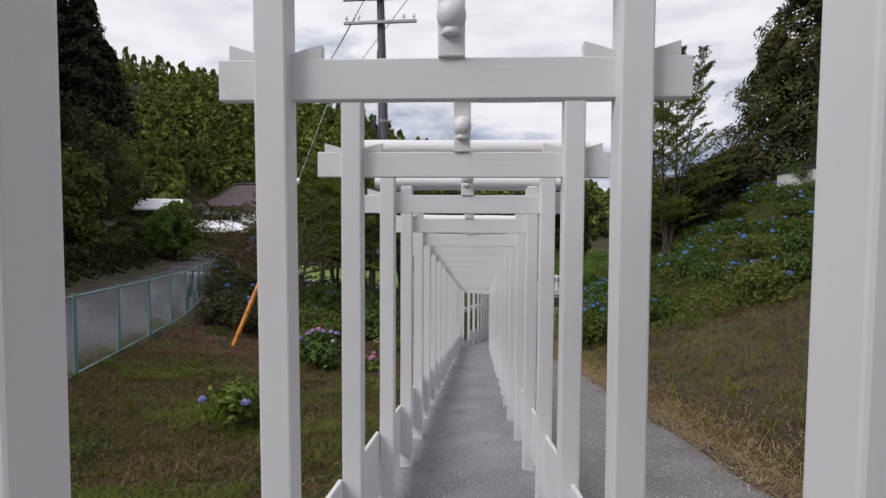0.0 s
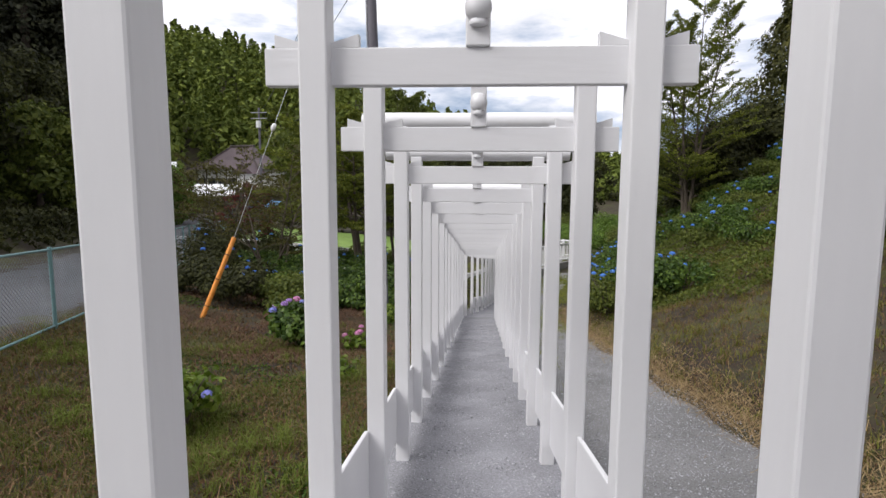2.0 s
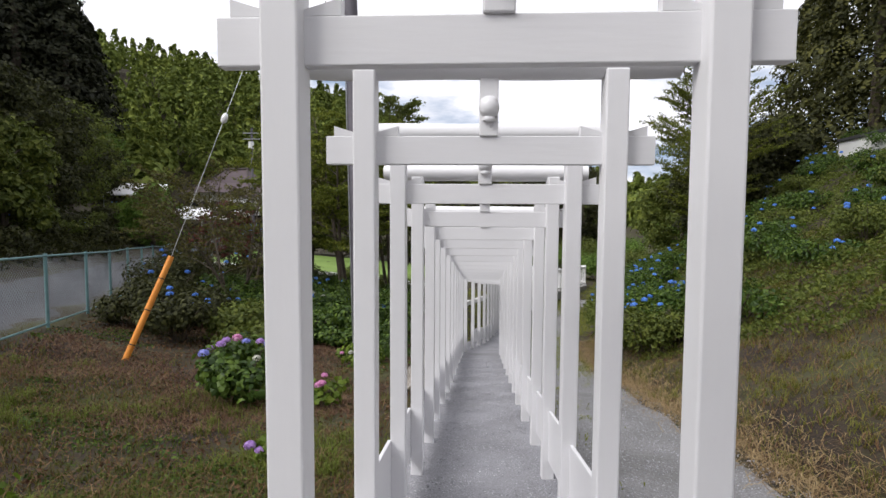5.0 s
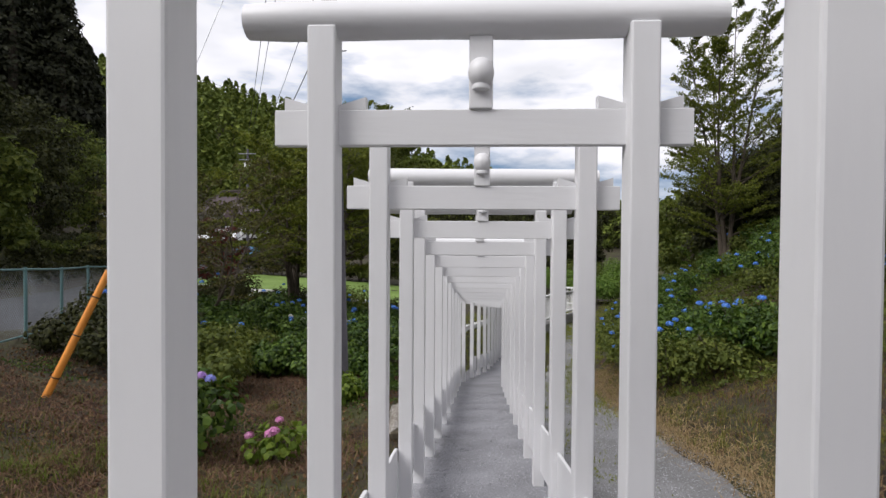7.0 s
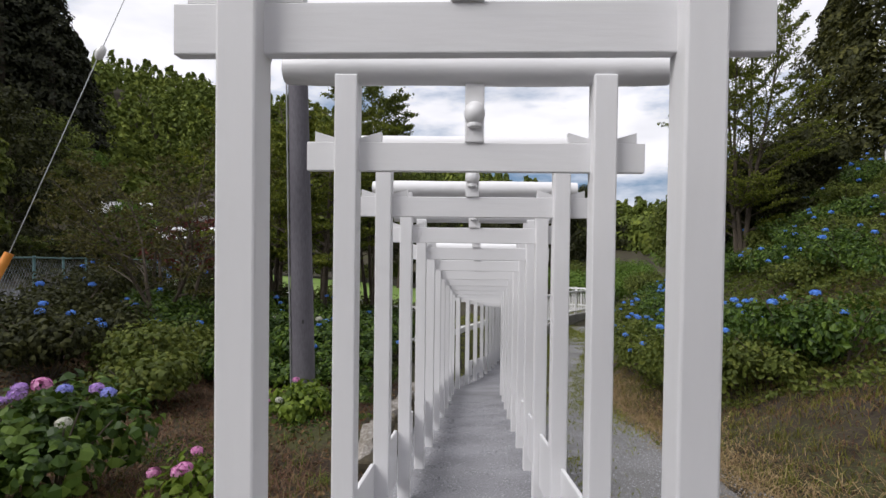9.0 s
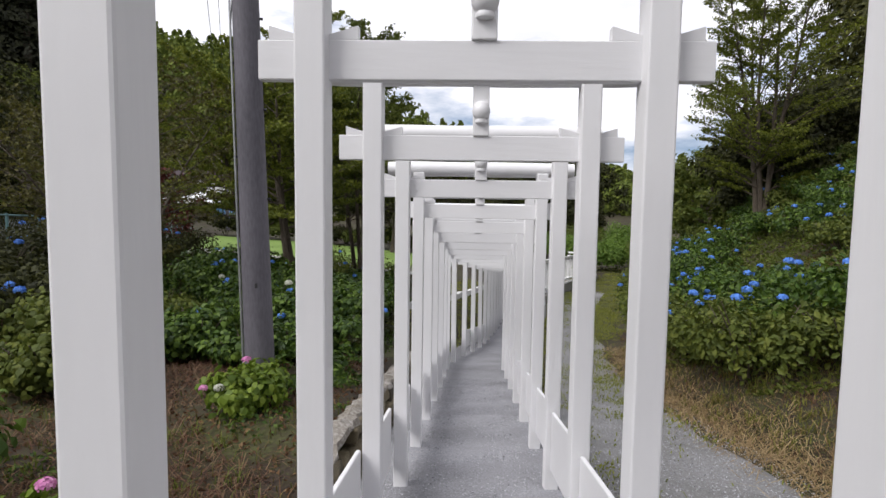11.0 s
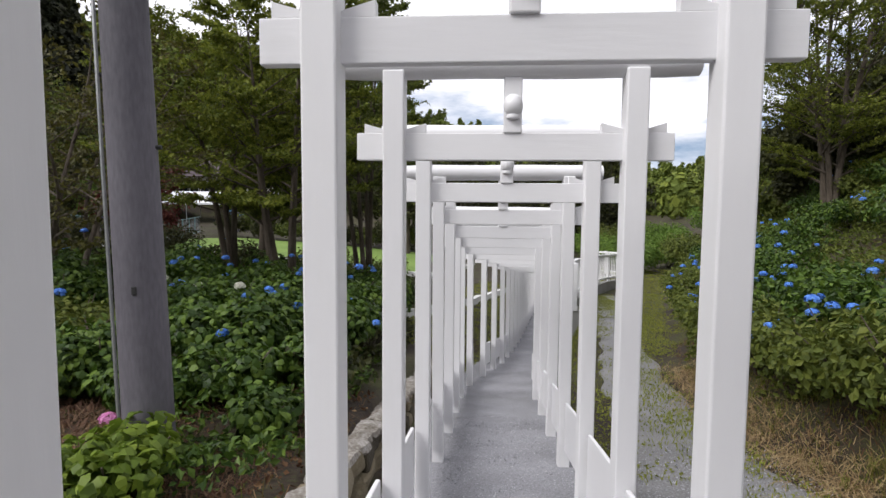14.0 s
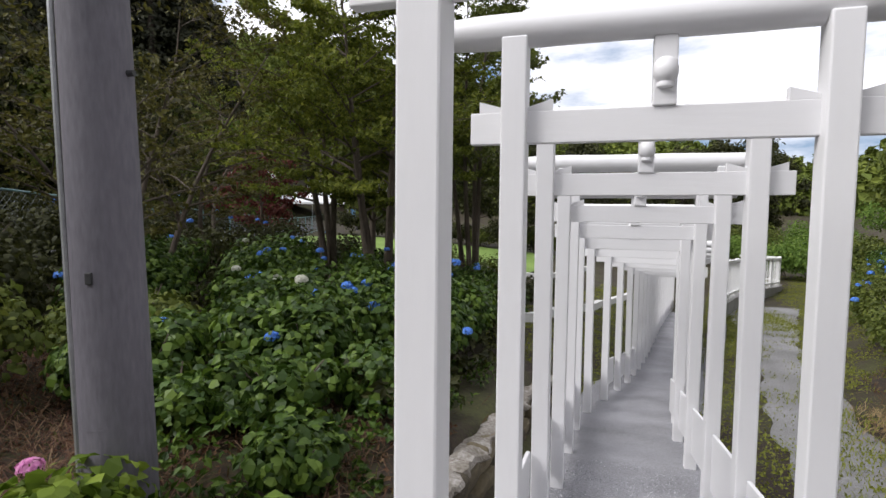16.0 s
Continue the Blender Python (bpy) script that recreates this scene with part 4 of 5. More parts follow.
twig_tree("small_tree", -9.8, 23.5, 4.4, 2.3, M_LEAF_OLIVE, "small olive tree with bare crooked branches near the fence", stems=4, bare=0.28, branches=13, twigs=9, leaves=16, leaf=0.09, rise=26, lean=0.8, trunk=0.07, crook=0.22, taper=0.4, seed=44)
twig_tree("small_tree", -6.0, 17.9, 4.2, 2.2, M_LEAF_OLIVE, "small sparse tree with crooked dark branches among hydrangeas", stems=5, bare=0.36, branches=12, twigs=9, leaves=15, leaf=0.075, rise=28, lean=0.75, trunk=0.055, crook=0.25, taper=0.35, seed=45)
tree("maple_tree", -10.6, 27.0, 3.4, 1.6, M_MAPLE, "small dark red maple beside the lane", leaves=3200, leaf=0.13, trunk=0.07, bare=0.3, clumps=26)
for x, y, h, r, m in ((-8.5, 31, 7.5, 2.9, M_LEAF_MID), (-5.2, 48.5, 8.5, 3.2, M_LEAF_DARK), (-9.5, 52, 9.0, 3.6, M_LEAF_DARK),
                      (-1.5, 53, 8.5, 3.4, M_LEAF_DARK)):
    tree("park_tree", x, y, h, r, m, "rounded green broadleaf tree beyond the garden", "tree", "park trees", leaves=4500, leaf=0.28, trunk=0.16, bare=0.28, clumps=44, squash=0.6)

# hillside behind the lane, its shade put into the dark leaf colour
for k in range(46):
    y = -2 + 1.45 * k + rng.uniform(-0.6, 0.6)
    x = float(fence_x(y)) - 7.6 - abs(rng.normal(0, 2.0)) - (0.3 if k % 2 else 2.4)
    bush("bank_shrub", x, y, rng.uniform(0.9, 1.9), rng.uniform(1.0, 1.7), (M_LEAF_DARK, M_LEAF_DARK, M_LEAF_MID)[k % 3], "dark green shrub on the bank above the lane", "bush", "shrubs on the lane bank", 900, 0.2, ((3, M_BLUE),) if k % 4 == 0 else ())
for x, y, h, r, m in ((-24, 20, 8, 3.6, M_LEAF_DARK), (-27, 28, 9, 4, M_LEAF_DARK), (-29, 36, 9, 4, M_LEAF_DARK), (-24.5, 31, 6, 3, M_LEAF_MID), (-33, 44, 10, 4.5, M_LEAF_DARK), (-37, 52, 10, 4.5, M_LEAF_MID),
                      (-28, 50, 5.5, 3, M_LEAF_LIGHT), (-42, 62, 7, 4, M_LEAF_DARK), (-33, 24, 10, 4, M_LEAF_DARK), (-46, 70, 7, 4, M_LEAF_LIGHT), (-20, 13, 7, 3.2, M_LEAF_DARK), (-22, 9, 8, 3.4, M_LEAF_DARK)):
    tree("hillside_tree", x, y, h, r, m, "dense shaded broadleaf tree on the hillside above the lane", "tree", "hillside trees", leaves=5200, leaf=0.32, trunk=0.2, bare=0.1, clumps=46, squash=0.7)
# cedars with the shade of the slope in their colour
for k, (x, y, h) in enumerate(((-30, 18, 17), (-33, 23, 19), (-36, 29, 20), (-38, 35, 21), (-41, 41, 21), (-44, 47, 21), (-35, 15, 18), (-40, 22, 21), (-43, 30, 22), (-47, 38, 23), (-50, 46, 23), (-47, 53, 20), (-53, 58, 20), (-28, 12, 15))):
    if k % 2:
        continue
    conifer("cedar_tree", x, y, h, 4.0, "tall cedar on the hillside, its green darkened for shade", M_NEEDLE, 9000, 0.42, "cedars on the hillside")

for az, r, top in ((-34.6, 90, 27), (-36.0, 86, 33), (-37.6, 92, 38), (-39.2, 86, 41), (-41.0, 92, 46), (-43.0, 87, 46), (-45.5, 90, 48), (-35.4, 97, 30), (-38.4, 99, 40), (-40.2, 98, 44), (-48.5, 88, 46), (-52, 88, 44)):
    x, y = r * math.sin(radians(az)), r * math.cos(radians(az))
    conifer("cedar_tree", x, y, top - float(height(x, y)), 5.2, "tall cedar on the hillside, its green darkened for shade", M_NEEDLE, 8000, 0.6, "cedars on the hillside")

# unseen cedars added behind the start of the walk to cut skylight on the gates
for x, y, h in ((-14, -14, 14), (-8, -19, 15), (-2, -22, 16), (5, -20, 15), (11, -15, 14), (16, -8, 13), (-19, -7, 14)):
    conifer("cedar_tree", x, y, h, 3.6, "unseen cedar added behind the start to dim the skylight", M_NEEDLE, 900, 1.0, "cedars behind the path")

# ---- right bank ----
bank_rng = np.random.default_rng(21)
made = 0
while made < 150:
    y, x = bank_rng.uniform(5, 36), bank_rng.uniform(3.6, 19)
    cx = centre_x(y)
    if x - cx < toe(y) + 0.9 + max(0.0, (14.3 - y)) * 0.55 or float(height(x, y)) > 4.0:
        continue
    near = x - cx < toe(y) + 6
    bush("hydrangea_bush", x, y, bank_rng.uniform(0.6, 1.05), bank_rng.uniform(0.65, 1.05), (M_LEAF_HYD, M_LEAF_MID, M_LEAF_HYD)[made % 3], "green hydrangea bush with small blue heads on the bank", "bush",
         "hydrangeas on the bank", 1400, 0.085, ((int(bank_rng.integers(0, 4)), M_BLUE),))
    made += 1
twig_tree("slender_tree", 10.3, 27.2, 10.4, 3.3, M_LEAF_BROAD, "slender green tree with several upright stems on the bank", stems=5, bare=0.10, branches=24, twigs=14, leaves=32, leaf=0.088, rise=46, lean=0.42, trunk=0.09, crook=0.12, taper=0.72, seed=51)
for k in range(26):
    y = 14.4 + 0.52 * k + bank_rng.uniform(-0.2, 0.2)
    x = centre_x(y) + toe(y) + (0.55 if k % 2 else 1.5) + bank_rng.uniform(-0.15, 0.3)
    bush("hydrangea_bush", x, y, bank_rng.uniform(0.8, 1.2), bank_rng.uniform(0.7, 0.95), (M_LEAF_HYD, M_LEAF_MID)[k % 2], "full green hydrangea bush with blue heads below the bank", "bush",
         "hydrangeas on the bank", 1700, 0.085, ((int(bank_rng.integers(2, 6)), M_BLUE),))
for x, y, h, r, m in ((12.2, 30.5, 4.2, 2.6, M_LEAF_DARK), (15.0, 32, 4.2, 2.8, M_LEAF_DARK), (12.6, 36, 4.6, 2.8, M_LEAF_MID), (17.5, 35, 4.6, 3.0, M_LEAF_DARK)):
    tree("bank_tree", x, y, h, r, m, "dense dark green tree at the top of the bank", "tree", "trees on the bank", leaves=9000, leaf=0.2, trunk=0.14, bare=0.08, clumps=50, squash=0.65)
for x, y, h, r in ((21.0, 33, 15, 5.0), (24, 28.5, 17, 5.4), (23, 41, 14, 4.4), (26, 37, 17, 5.0), (29, 33, 19, 5.4), (23.5, 22.5, 16, 5.0), (27, 17, 17, 5.0), (32, 26, 19, 5.4), (22.5, 14, 14, 4.4)):
    conifer("tall_tree", x, y, h, r, "tall dense dark green conifer behind the white wall", M_CEDAR_OLIVE, 19000, 0.27, "tall trees above the bank", base=0.0)
for x, y, h, r, m in ((9.5, 44, 2.2, 2.2, M_LEAF_LIGHT), (12.5, 47, 2.6, 2.4, M_LEAF_LIGHT), (8.4, 52, 2.4, 2.4, M_LEAF_LIGHT), (14.5, 54, 3.0, 2.8, M_LEAF_LIGHT), (11, 58, 3.0, 2.8, M_LEAF_MID), (6.2, 56, 2.6, 2.4, M_LEAF_LIGHT), (17, 48, 3.0, 2.6, M_LEAF_LIGHT), (11.8, 41.5, 1.8, 1.9, M_LEAF_MID), (14.6, 40.6, 2.0, 2.0, M_LEAF_LIGHT), (17.6, 43, 2.2, 2.2, M_LEAF_MID), (20.5, 46, 2.4, 2.4, M_LEAF_LIGHT)):
    bush("round_shrub", x, y, h, r, m, "bright green rounded shrub in the park beyond the bank", "bush", "park shrubs", 5200, 0.16)
for x, y, h in ((6.5, 62, 9), (10, 66, 10), (3.2, 64, 9), (14, 70, 11)):
    tree("park_tree", x, y, h, 4.2, M_LEAF_DARK, "rounded dark green tree in the far park", "tree", "park trees", leaves=6000, leaf=0.35, trunk=0.2, bare=0.15, clumps=44, squash=0.7)

for k in range(13):
    bush("hedge_shrub", -19 + 1.5 * k, 50.6 + 0.5 * math.sin(2.1 * k), 2.0 + 0.5 * math.sin(1.7 * k), 1.5, (M_LEAF_DARK, M_LEAF_MID)[k % 2], "dark green hedge shrub behind the lawn", "bush", "hedge behind the lawn", 1500, 0.2)

# ---- white wall on top of the bank ----
wall_t = thing("garden_wall", 16.2, 28.2, 2.9, "white plastered garden wall with a dark coping above the bank", "wall", kind="structure")
bm = bmesh.new()
wa, wb = Vector((0, 0, 0)), Vector((-2.6, -13.5, -0.3))
d = (wb - wa).normalized()
sd = Vector((-d.y, d.x, 0)).normalized() * 0.09
for o, lo, hi, mat, nm in ((1.0, 0.0, 1.25, M_PLASTER, "wall_body"), (1.8, 1.252, 1.37, M_BLACK, "coping")):
    bm = bmesh.new()
    vs = [bm.verts.new(p + sd * o * s + Vector((0, 0, z))) for p in (wa, wb) for s in (-1, 1) for z in (lo, hi)]
    for q in ((0, 1, 3, 2), (4, 6, 7, 5), (0, 4, 5, 1), (2, 3, 7, 6), (1, 5, 7, 3), (0, 2, 6, 4)):
        bm.faces.new([vs[i] for i in q])
    part(nm, bm, mat, wall_t)

# ---- white balustrade of the viewing deck ----
RAIL = [Vector(p) for p in ((2.56, 24.7, -2.66), (2.92, 27.2, -2.80), (3.82, 30.2, -2.96), (5.38, 34.4, -3.20), (7.12, 37.6, -3.40), (7.66, 39.0, -3.46), (7.50, 40.0, -3.50), (6.50, 40.8, -3.52))]
RAIL = [p - Vector((0, 0, 0.14)) for p in RAIL]
deck = thing("balustrade", *RAIL[0], "white-painted curved balustrade on a concrete base", "railing")


def along(points, step):
    out, carry = [], 0.0
    for a, b in zip(points, points[1:]):
        L = (b - a).length
        s = carry
        while s < L:
            out.append(a.lerp(b, s / L))
            s += step
        carry = s - L
    return out


fine = [RAIL[0]]
for i in range(len(RAIL) - 1):
    p0, p1, p2, p3 = RAIL[max(i - 1, 0)], RAIL[i], RAIL[i + 1], RAIL[min(i + 2, len(RAIL) - 1)]
    for k in range(1, 7):
        t = k / 6
        fine.append(0.5 * ((2 * p1) + (p2 - p0) * t + (2 * p0 - 5 * p1 + 4 * p2 - p3) * t * t + (3 * p1 - p0 - 3 * p2 + p3) * t ** 3))


def ribbon(bm, pts, half, lo, hi):
    rows = []
    for i, p in enumerate(pts):
        d = (pts[min(i + 1, len(pts) - 1)] - pts[max(i - 1, 0)]).normalized()
        s = Vector((-d.y, d.x, 0)).normalized() * half
        base = p - RAIL[0]
        low = (float(height(p.x, p.y)) - 0.15 - p.z) if lo is None else lo
        rows.append([bm.verts.new(base + s * q + Vector((0, 0, z))) for q, z in ((-1, low), (1, low), (1, hi), (-1, hi))])
    for a, b in zip(rows, rows[1:]):
        for i in range(4):
            bm.faces.new((a[i], a[(i + 1) % 4], b[(i + 1) % 4], b[i]))
    bm.faces.new(rows[0][::-1])
    bm.faces.new(rows[-1])


for nm, half, lo, hi, mat in (("base_wall", 0.14, None, 0.0, M_BASE), ("bottom_rail", 0.045, 0.12, 0.19, M_WHITE_RAIL), ("top_rail", 0.06, 1.13, 1.22, M_WHITE_RAIL)):
    bm = bmesh.new()
    ribbon(bm, fine, half, lo, hi)
    part(nm, bm, mat, deck)
bal = None
for p in along(fine, 0.27):
    if bal is None:
        bm = bmesh.new()
        bm_box(bm, 0, 0, 0.655, 0.034, 0.034, 0.95, 0.004)
        bal = mesh_of("baluster", bm, M_WHITE_RAIL)
    ob = new("baluster", bal)
    ob.parent = deck
    ob.matrix_basis = Matrix.Translation(p - RAIL[0])
for p in along(fine, 1.9):
    bm = bmesh.new()
    bm_box(bm, p.x - RAIL[0].x, p.y - RAIL[0].y, p.z - RAIL[0].z + 0.63, 0.11, 0.11, 1.25, 0.008)
    part("newel_post", bm, M_WHITE_RAIL, deck)

# ---- lawn with its pale kerb ----
lv, lf = [], []
LX, LY = np.arange(-19, -2.2, 0.8), np.arange(34.5, 50, 0.8)
for y in LY:
    for x in LX:
        lv.append((x, y, float(height(x, y)) + 0.05))
for i in range(len(LY) - 1):
    for j in range(len(LX) - 1):
        a = i * len(LX) + j
        lf.append((a, a + 1, a + len(LX) + 1, a + len(LX)))
tagged(raw_part("lawn", lv, lf, M_LAWN, smooth=True), "bright green mown lawn beyond the garden", "lawn", kind="structure")
for a, b in (((-19, 34.4), (-2.4, 34.0)), ((-2.4, 34.0), (-0.4, 46.0)), ((-12.0, 34.2), (-8.6, 29.6)), ((-1.6, 22.5), (1.2, 35.0))):
    k = thing("lawn_kerb", a[0], a[1], float(height(*a)), "pale concrete kerb edging the lawn", "kerb", "lawn kerbs", "structure")
    bm = bmesh.new()
    n = 12
    pts = [(a[0] + (b[0] - a[0]) * i / n, a[1] + (b[1] - a[1]) * i / n) for i in range(n + 1)]
    rows = []
    ux, uy = b[0] - a[0], b[1] - a[1]
    ul = math.hypot(ux, uy)
    for x, y in pts:
        z = float(height(x, y)) - k.location.z
        rows.append([bm.verts.new((x - a[0] - uy / ul * q, y - a[1] + ux / ul * q, z + h)) for q, h in ((-0.09, -0.1), (0.09, -0.1), (0.09, 0.2), (-0.09, 0.2))])
    for r0, r1 in zip(rows, rows[1:]):
        for i in range(4):
            bm.faces.new((r0[i], r0[(i + 1) % 4], r1[(i + 1) % 4], r1[i]))
    bm.faces.new(rows[0][::-1])
    bm.faces.new(rows[-1])
    part("kerb", bm, M_PLASTER, k)


# ---- house, tents and far pole ----
def house(x, y, z, rz):
    h = thing("temple_house", x, y, z, "old white-walled house with a dark red-brown hipped tile roof", "house", rz=rz)
    w, d, e, top = 12.5, 9.0, 3.2, 6.6
    bm = bmesh.new()
    bm_box(bm, 0, 0, e / 2, w - 1.8, d - 1.8, e)
    part("wall", bm, M_PLASTER, h)
    bm = bmesh.new()
    base = [bm.verts.new((sx * w / 2, sy * d / 2, e - 0.05)) for sx, sy in ((-1, -1), (1, -1), (1, 1), (-1, 1))]
    mid = [bm.verts.new((sx * w * 0.30, sy * d * 0.25, e + 1.35)) for sx, sy in ((-1, -1), (1, -1), (1, 1), (-1, 1))]
    rid = [bm.verts.new((sx * w * 0.15, 0, top)) for sx in (-1, 1)]
    for i in range(4):
        bm.faces.new((base[i], base[(i + 1) % 4], mid[(i + 1) % 4], mid[i]))
    bm.faces.new((mid[0], mid[1], rid[1], rid[0]))
    bm.faces.new((mid[1], mid[2], rid[1]))
    bm.faces.new((mid[2], mid[3], rid[0], rid[1]))
    bm.faces.new((mid[3], mid[0], rid[0]))
    bm.faces.new(base[::-1])
    roof = part("roof", bm, M_TILE, h)
    bm = bmesh.new()
    bm_tube(bm, [(-w * 0.17, 0, top), (w * 0.17, 0, top)], [0.22, 0.22], 8)
    part("ridge", bm, M_TIMBER, roof)
    for sx, sy in ((-1, -1), (1, -1)):
        bm = bmesh.new()
        bm_tube(bm, [(sx * w / 2, sy * d / 2, e), (sx * w * 0.30, sy * d * 0.25, e + 1.4), (sx * w * 0.15, 0, top + 0.02)], [0.14, 0.14, 0.14], 6)
        part("hip", bm, M_TIMBER, roof)
    for k in range(7):
        bm = bmesh.new()
        bm_box(bm, -5.2 + 1.75 * k, -3.63, e / 2, 0.16, 0.08, e - 0.1)
        part("timber_post", bm, M_TIMBER, h)
    for k in range(6):
        bm = bmesh.new()
        bm_box(bm, -4.3 + 1.75 * k, -3.62, 1.15, 1.3, 0.06, 1.5)
        win = part("window", bm, M_GLASS_DARK, h)
        bm = bmesh.new()
        bm_box(bm, -4.3 + 1.75 * k, -3.66, 1.15, 0.06, 0.05, 1.5)
        part("mullion", bm, M_TIMBER, win)
    bm = bmesh.new()
    bm_box(bm, 5.0, -4.8, 1.2, 2.6, 2.2, 2.4)
    porch = part("porch", bm, M_PLASTER, h)
    bm = bmesh.new()
    vs = [bm.verts.new(p) for p in ((3.2, -6.4, 2.4), (6.8, -6.4, 2.4), (5.0, -6.4, 3.8), (3.2, -3.4, 2.4), (6.8, -3.4, 2.4), (5.0, -3.4, 3.8))]
    for q in ((0, 1, 2), (3, 5, 4), (0, 2, 5, 3), (1, 4, 5, 2), (0, 3, 4, 1)):
        bm.faces.new([vs[i] for i in q])
    part("porch_roof", bm, M_TILE, porch)


house(-33.5, 80, max(0.2, float(height(-33.5, 80))), -16)


def tent(x, y, z, w, d, rz):
    t = thing("event_tent", x, y, z, "white canvas event tent with a gabled roof on thin legs", "tent", "event tents", rz=rz)
    bm = bmesh.new()
    vs = [bm.verts.new(p) for p in ((-w / 2, -d / 2, 2.1), (w / 2, -d / 2, 2.1), (-w / 2, 0, 3.4), (w / 2, 0, 3.4), (-w / 2, d / 2, 2.1), (w / 2, d / 2, 2.1), (-w / 2, -d / 2, 1.9), (w / 2, -d / 2, 1.9))]
    for q in ((0, 1, 3, 2), (2, 3, 5, 4), (0, 2, 4), (1, 5, 3), (6, 7, 1, 0)):
        bm.faces.new([vs[i] for i in q])
    part("canopy", bm, M_TENT, t)
    for sx in (-1, 0, 1):
        for sy in (-1, 1):
            bm = bmesh.new()
            bm_tube(bm, [(sx * w / 2 * 0.98, sy * d / 2 * 0.98, 0), (sx * w / 2 * 0.98, sy * d / 2 * 0.98, 2.1)], [0.04, 0.04], 6)
            part("leg", bm, M_STEEL, t)


for x, y, w, rz in ((-32.5, 69, 8.5, 12), (-39.5, 66, 6.5, 30)):
    tent(x, y, float(height(x, y)), w, 5.0, rz)
for k in range(4):
    x, y = -27.6 + 1.1 * k, 68.5
    b = thing("blue_barrier", x, y, float(height(x, y)), "pale blue barrier panel beside the tent", "barrier", "blue barriers")
    bm = bmesh.new()
    bm_box(bm, 0, 0, 0.75, 1.0, 0.05, 1.2, 0.01)
    part("panel", bm, M_BLUE_SHEET, b)
    bm = bmesh.new()
    bm_box(bm, 0, 0, 0.08, 0.9, 0.35, 0.16, 0.01)
    part("foot", bm, M_STEEL, b)

far_pole = thing("utility_pole", -22.2, 58.1, float(height(-22.2, 58.1)) - 0.1, "slim grey utility pole with crossarms in front of the house", "utility pole")
fz = far_pole.location.z
bm = bmesh.new()
bm_tube(bm, [(0, 0, 0), (0, 0, 9.6 - fz)], [0.16, 0.10], 12)
part("shaft", bm, M_CONCRETE, far_pole, smooth=True)
for z in (8.5, 9.1):
    bm = bmesh.new()
    bm_box(bm, 0, -0.12, z - fz, 1.7, 0.09, 0.09)
    part("crossarm", bm, M_STEEL, far_pole)
bm = bmesh.new()
bm_tube(bm, [(0.05, -0.32, 7.5 - fz), (0.05, -0.32, 8.2 - fz)], [0.26, 0.26], 12)
part("transformer", bm, M_PORCELAIN, far_pole, smooth=True)

# ---- rubble wall at the edge of the garden ----
stone_rng = np.random.default_rng(5)
rubble = thing("rubble_wall", -0.9, 12.4, float(height(-0.9, 12.4)), "low retaining wall of rough brown and pale rubble stones beside the path", "wall", kind="structure")


def stone_mesh(k):
    bm = bmesh.new()
    bmesh.ops.create_icosphere(bm, subdivisions=3, radius=0.5)
    ph = stone_rng.uniform(0, 6, 3)
    for v in bm.verts:
        c = v.co
        q = 1 + 0.16 * math.sin(4 * c.x + ph[0]) + 0.14 * math.sin(5 * c.y + ph[1]) + 0.13 * math.sin(6 * c.z + ph[2])
        v.co = Vector((math.copysign(abs(c.x * 2) ** 0.42, c.x) / 2, math.copysign(abs(c.y * 2) ** 0.42, c.y) / 2, math.copysign(abs(c.z * 2) ** 0.45, c.z) / 2)) * q
    return mesh_of("stone", bm, M_ROCK)


stones = [stone_mesh(k) for k in range(6)]
y = 12.0
while y < 19.5:
    L = stone_rng.uniform(0.16, 0.34)
    x0, base = centre_x(y) - 1.03, float(height(centre_x(y) - 0.8, y))
    rows = 2 if y > 12.4 else 1
    for row in range(rows):
        ob = new("stone", stones[int(stone_rng.integers(0, 6))])
        ob.parent = rubble
        spin = Euler((stone_rng.uniform(-0.12, 0.12), stone_rng.uniform(-0.1, 0.1), stone_rng.uniform(-0.15, 0.15))).to_matrix().to_4x4()
        ob.matrix_basis = Matrix.Translation((x0 - 0.04 * row + stone_rng.uniform(-0.015, 0.015) - rubble.location.x, y + L / 2 + 0.1 * row - rubble.location.y, base + 0.05 + 0.14 * row - rubble.location.z)) @ spin @ Matrix.Diagonal((0.17, L * 1.0, stone_rng.uniform(0.13, 0.16), 1))
    y += L
# worn pale mortar capping on the stones
v, f = [], []
cap_y = np.arange(12.0, 19.6, 0.07)
for i, yy in enumerate(cap_y):
    x0 = centre_x(yy) - 1.07
    z0 = float(height(centre_x(yy) - 0.8, yy)) - 0.01 + 0.34 * float(smooth(11.8, 12.6, yy))
    n = [float(wave(x0 + 3 * k, yy, 9.0, k)) + 0.9 * float(wave(x0 + 5 * k, yy, 27.0, k)) for k in range(4)]
    for dx, dz in ((-0.14 + 0.03 * n[0], -0.12), (-0.10 + 0.03 * n[0], 0.022 * n[1]), (-0.02, 0.02 + 0.022 * n[2]), (0.070 + 0.025 * n[3], 0.020 * n[0]), (0.085 + 0.03 * n[3], -0.05 + 0.02 * n[1]), (0.02, -0.12)):
        v.append((x0 + dx - rubble.location.x, yy - rubble.location.y, z0 + dz - rubble.location.z))
for i in range(len(cap_y) - 1):
    for k in range(6):
        f.append((i * 6 + k, i * 6 + (k + 1) % 6, (i + 1) * 6 + (k + 1) % 6, (i + 1) * 6 + k))
raw_part("capping", v, f, M_CAP, rubble, "worn pale mortar capping")

# ---- loose gravel, grass and straw ----
veg = np.random.default_rng(9)


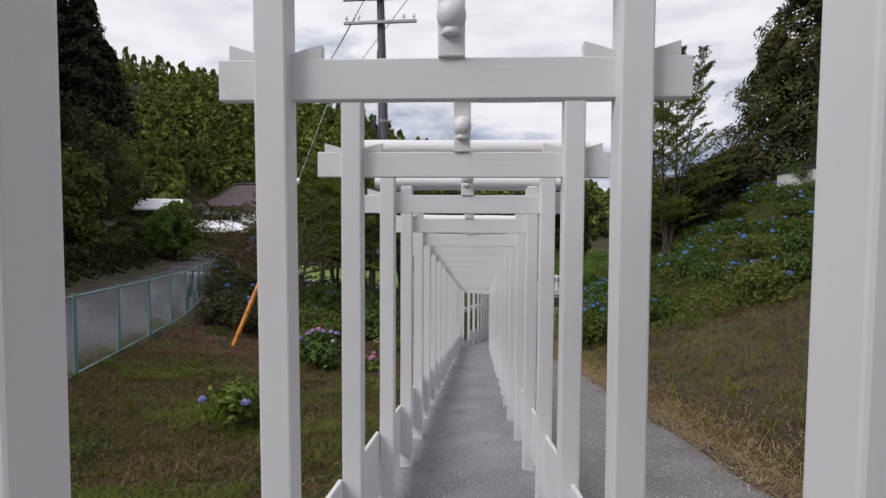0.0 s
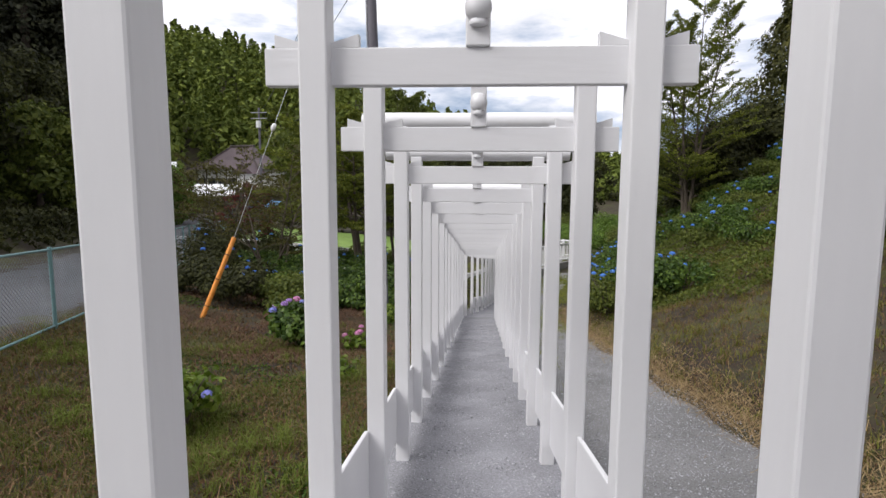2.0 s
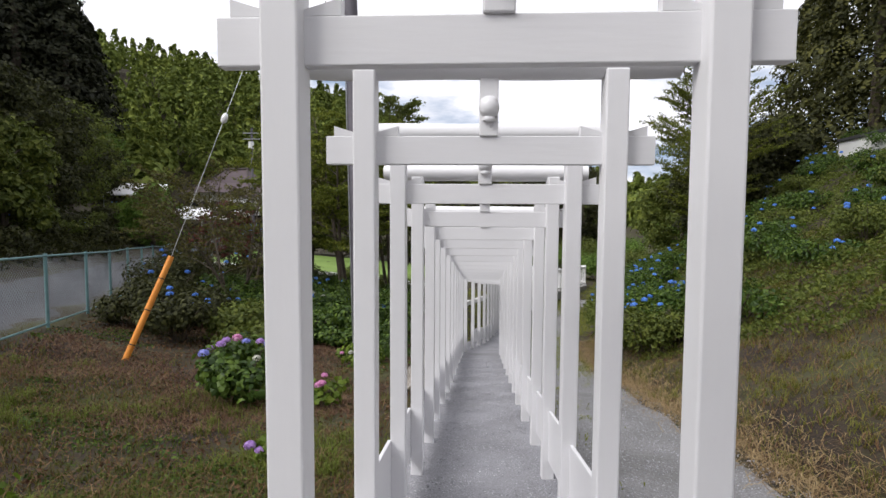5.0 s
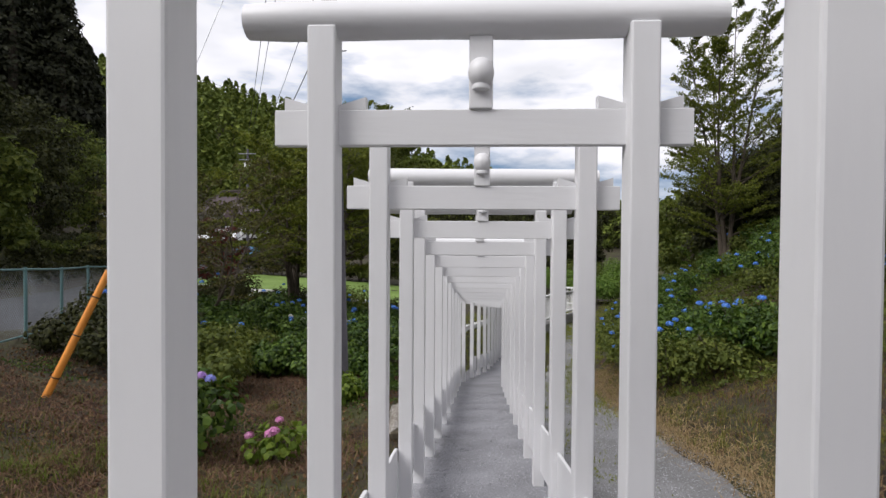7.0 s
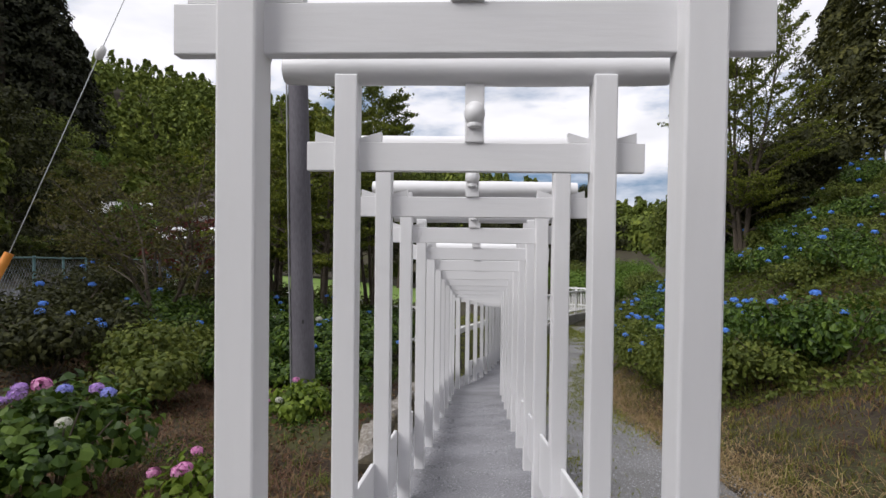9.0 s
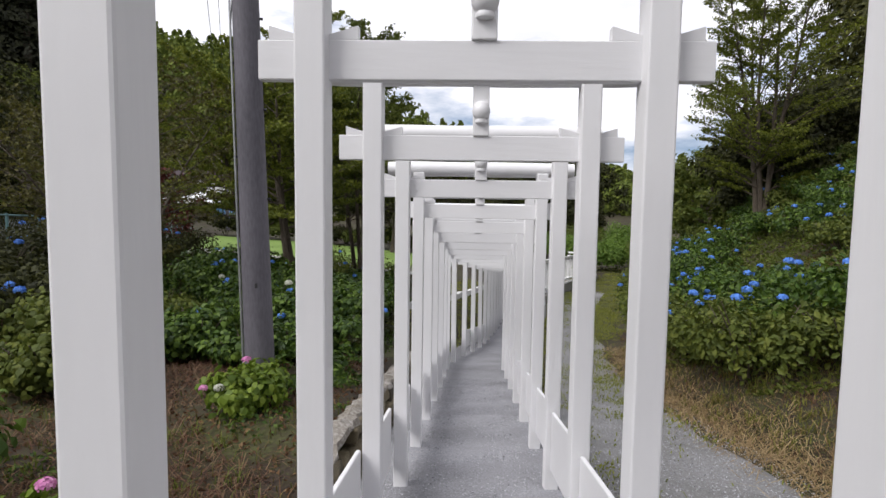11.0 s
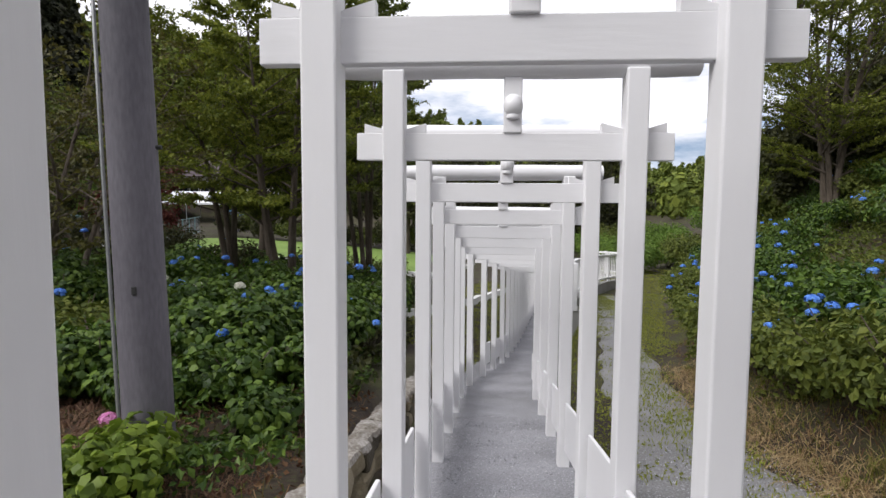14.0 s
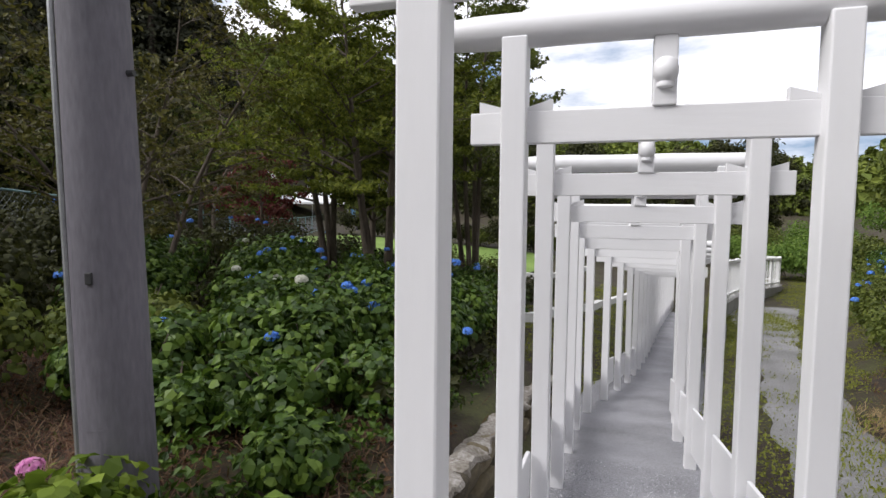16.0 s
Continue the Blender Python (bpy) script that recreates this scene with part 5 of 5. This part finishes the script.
def chips(n, xr, yr, size):
    y = veg.uniform(*yr, n)
    x = np.interp(y, CY, CX) + veg.uniform(*xr, n)
    z = height(x, y) + 0.012
    s = veg.uniform(0.5, 1.3, n) * size
    d = veg.normal(size=(n, 4, 3))
    d /= np.linalg.norm(d, axis=2, keepdims=True)
    d[:, :, 2] *= 0.7
    v = np.stack([x, y, z], 1)[:, None, :] + d * s[:, None, None]
    k = np.arange(n)[:, None] * 4
    f = np.concatenate([k + t for t in ([0, 1, 2], [0, 2, 3], [0, 3, 1], [1, 3, 2])], 0)
    return v.reshape(-1, 3), f


v, f = chips(52000, (-0.8, 0.8), (0.8, 17), 0.0085)
tagged(raw_part("loose_gravel", v, f, M_STONE_CHIP), "loose pale grey gravel chips on the footpath", "gravel", kind="stuff")
v, f = chips(26000, (0.95, 2.6), (2.5, 16), 0.0085)
tagged(raw_part("loose_gravel", v, f, M_STONE_CHIP), "loose pale grey gravel chips on the lane", "gravel", kind="stuff")


def blades(x, y, h, w, lie, lift=0.0):
    n = len(x)
    z = height(x, y) - 0.01 + lift
    a = veg.uniform(0, 2 * math.pi, n)
    c, s = np.cos(a), np.sin(a)
    hh = h * veg.uniform(0.5, 1.4, n)
    out = hh * lie * veg.uniform(0.4, 1.3, n)
    p = np.stack([x, y, z], 1)
    side = np.stack([-s, c, np.zeros(n)], 1) * w
    mid = p + np.stack([c * out * 0.4, s * out * 0.4, hh * 0.6], 1)
    tip = p + np.stack([c * out, s * out, hh * (1 - 0.35 * lie)], 1)
    v = np.stack([p - side, p + side, mid + side * 0.7, mid - side * 0.7, tip], 1).reshape(-1, 3)
    k = np.arange(n)[:, None] * 5
    f = np.concatenate([k + t for t in ([0, 1, 2], [0, 2, 3], [3, 2, 4])], 0)
    return v, f


def scatter(n, xr, yr, rule):
    x, y = veg.uniform(*xr, n * 3), veg.uniform(*yr, n * 3)
    keep = rule(x, y)
    return x[keep][:n], y[keep][:n]


def left_rule(x, y):
    u = x - np.interp(y, CY, CX)
    return (u < -0.78) & (x > fence_x(y) - 0.4) & (wave(x, y, 1.1) + veg.uniform(-1, 1, len(x)) > -0.5) & (veg.random(len(x)) < np.clip((12.5 - y) / 4, 0.10, 1))


def bank_rule(x, y):
    return x - np.interp(y, CY, CX) > toe(y) - 0.1


x, y = scatter(60000, (-8, -0.7), (0.5, 15), left_rule)
v, f = blades(x, y, 0.095, 0.0042, 0.7)
tagged(raw_part("grass", v, f, M_BLADE), "short patchy green and brown grass in the garden", "grass", kind="stuff")
x, y = scatter(15000, (-7, -0.75), (1.5, 17), left_rule)
v, f = blades(x, y, 0.10, 0.004, 3.0)
tagged(raw_part("dry_grass", v, f, M_STRAW), "matted brown dry grass on the garden soil", "grass", kind="stuff")
x, y = scatter(52000, (2.6, 12), (0.5, 20), bank_rule)
v, f = blades(x, y, 0.09, 0.0045, 0.9)
tagged(raw_part("grass", v, f, M_BLADE_BANK), "short green and yellowing grass on the bank", "grass", kind="stuff")
x, y = scatter(30000, (2.6, 10), (0.5, 22), bank_rule)
v, f = blades(x, y, 0.10, 0.004, 2.6)
tagged(raw_part("dry_grass", v, f, M_STRAW), "matted mown dry grass on the bank", "grass", kind="stuff")
n = 11000
y = veg.uniform(1.5, 20, n)
x = np.interp(y, CY, CX) + toe(y) + veg.normal(0.0, 0.22, n)
v, f = blades(x, y, 0.075, 0.0035, 4.2, veg.uniform(0.0, 0.04, n))
tagged(raw_part("straw_pile", v, f, M_STRAW_PALE), "ridge of raked pale straw along the foot of the bank", "straw", kind="stuff")


def bed_rule(x, y):
    u = x - np.interp(y, CY, CX)
    return (u < -1.15) & (x > fence_x(y) + 0.3) & (wave(x, y, 1.6, 2.0) + 0.5 * wave(x, y, 4.1) > -0.3)


x, y = scatter(16000, (-7, -1.2), (9.5, 16.0), bed_rule)
v, f = blades(x, y, 0.085, 0.0035, 3.6, 0.015)
tagged(raw_part("dead_stalks", v, f, M_STALK), "matted dead brown and reddish stalks on dark garden soil", "straw", kind="stuff")


def weed_rule(x, y):
    u = x - np.interp(y, CY, CX)
    return (u > 0.95) & (u < toe(y) - 0.2) & (0.75 * wave(u * 1.5, y * 0.22, 2.1, 1.0) + 0.4 * wave(x, y, 5.0) + veg.normal(0, 0.35, len(x)) > 0.75 - 0.045 * (y - 10)) & (veg.random(len(x)) < (y - 6) / 12)


x, y = scatter(30000, (1.0, 5), (7, 34), weed_rule)
v, f = blades(x, y, 0.045, 0.006, 0.9, 0.02)
tagged(raw_part("weeds", v, f, M_VERGE), "low green weeds growing through the gravel lane", "weeds", kind="stuff")


def tuft_rule(x, y):
    return left_rule(x, y) & (wave(x, y, 1.9, 3.0) + 0.6 * wave(x, y, 4.7, 1.0) > 0.2)


def tufts(n, xr, yr, rule):
    x, y = scatter(n, xr, yr, rule)
    k = 16
    xx, yy = np.repeat(x, k) + veg.normal(0, 0.035, len(x) * k), np.repeat(y, k) + veg.normal(0, 0.035, len(x) * k)
    return blades(xx, yy, 0.15, 0.004, 0.9)


v, f = tufts(1900, (-7.0, -0.8), (1, 13), tuft_rule)
tagged(raw_part("grass_tufts", v, f, M_TUFT), "taller tufts of rough grass in the garden", "grass", kind="stuff")
v, f = tufts(1300, (2.8, 10), (1, 20), bank_rule)
tagged(raw_part("grass_tufts", v, f, M_BLADE_BANK), "taller tufts of rough grass on the bank", "grass", kind="stuff")
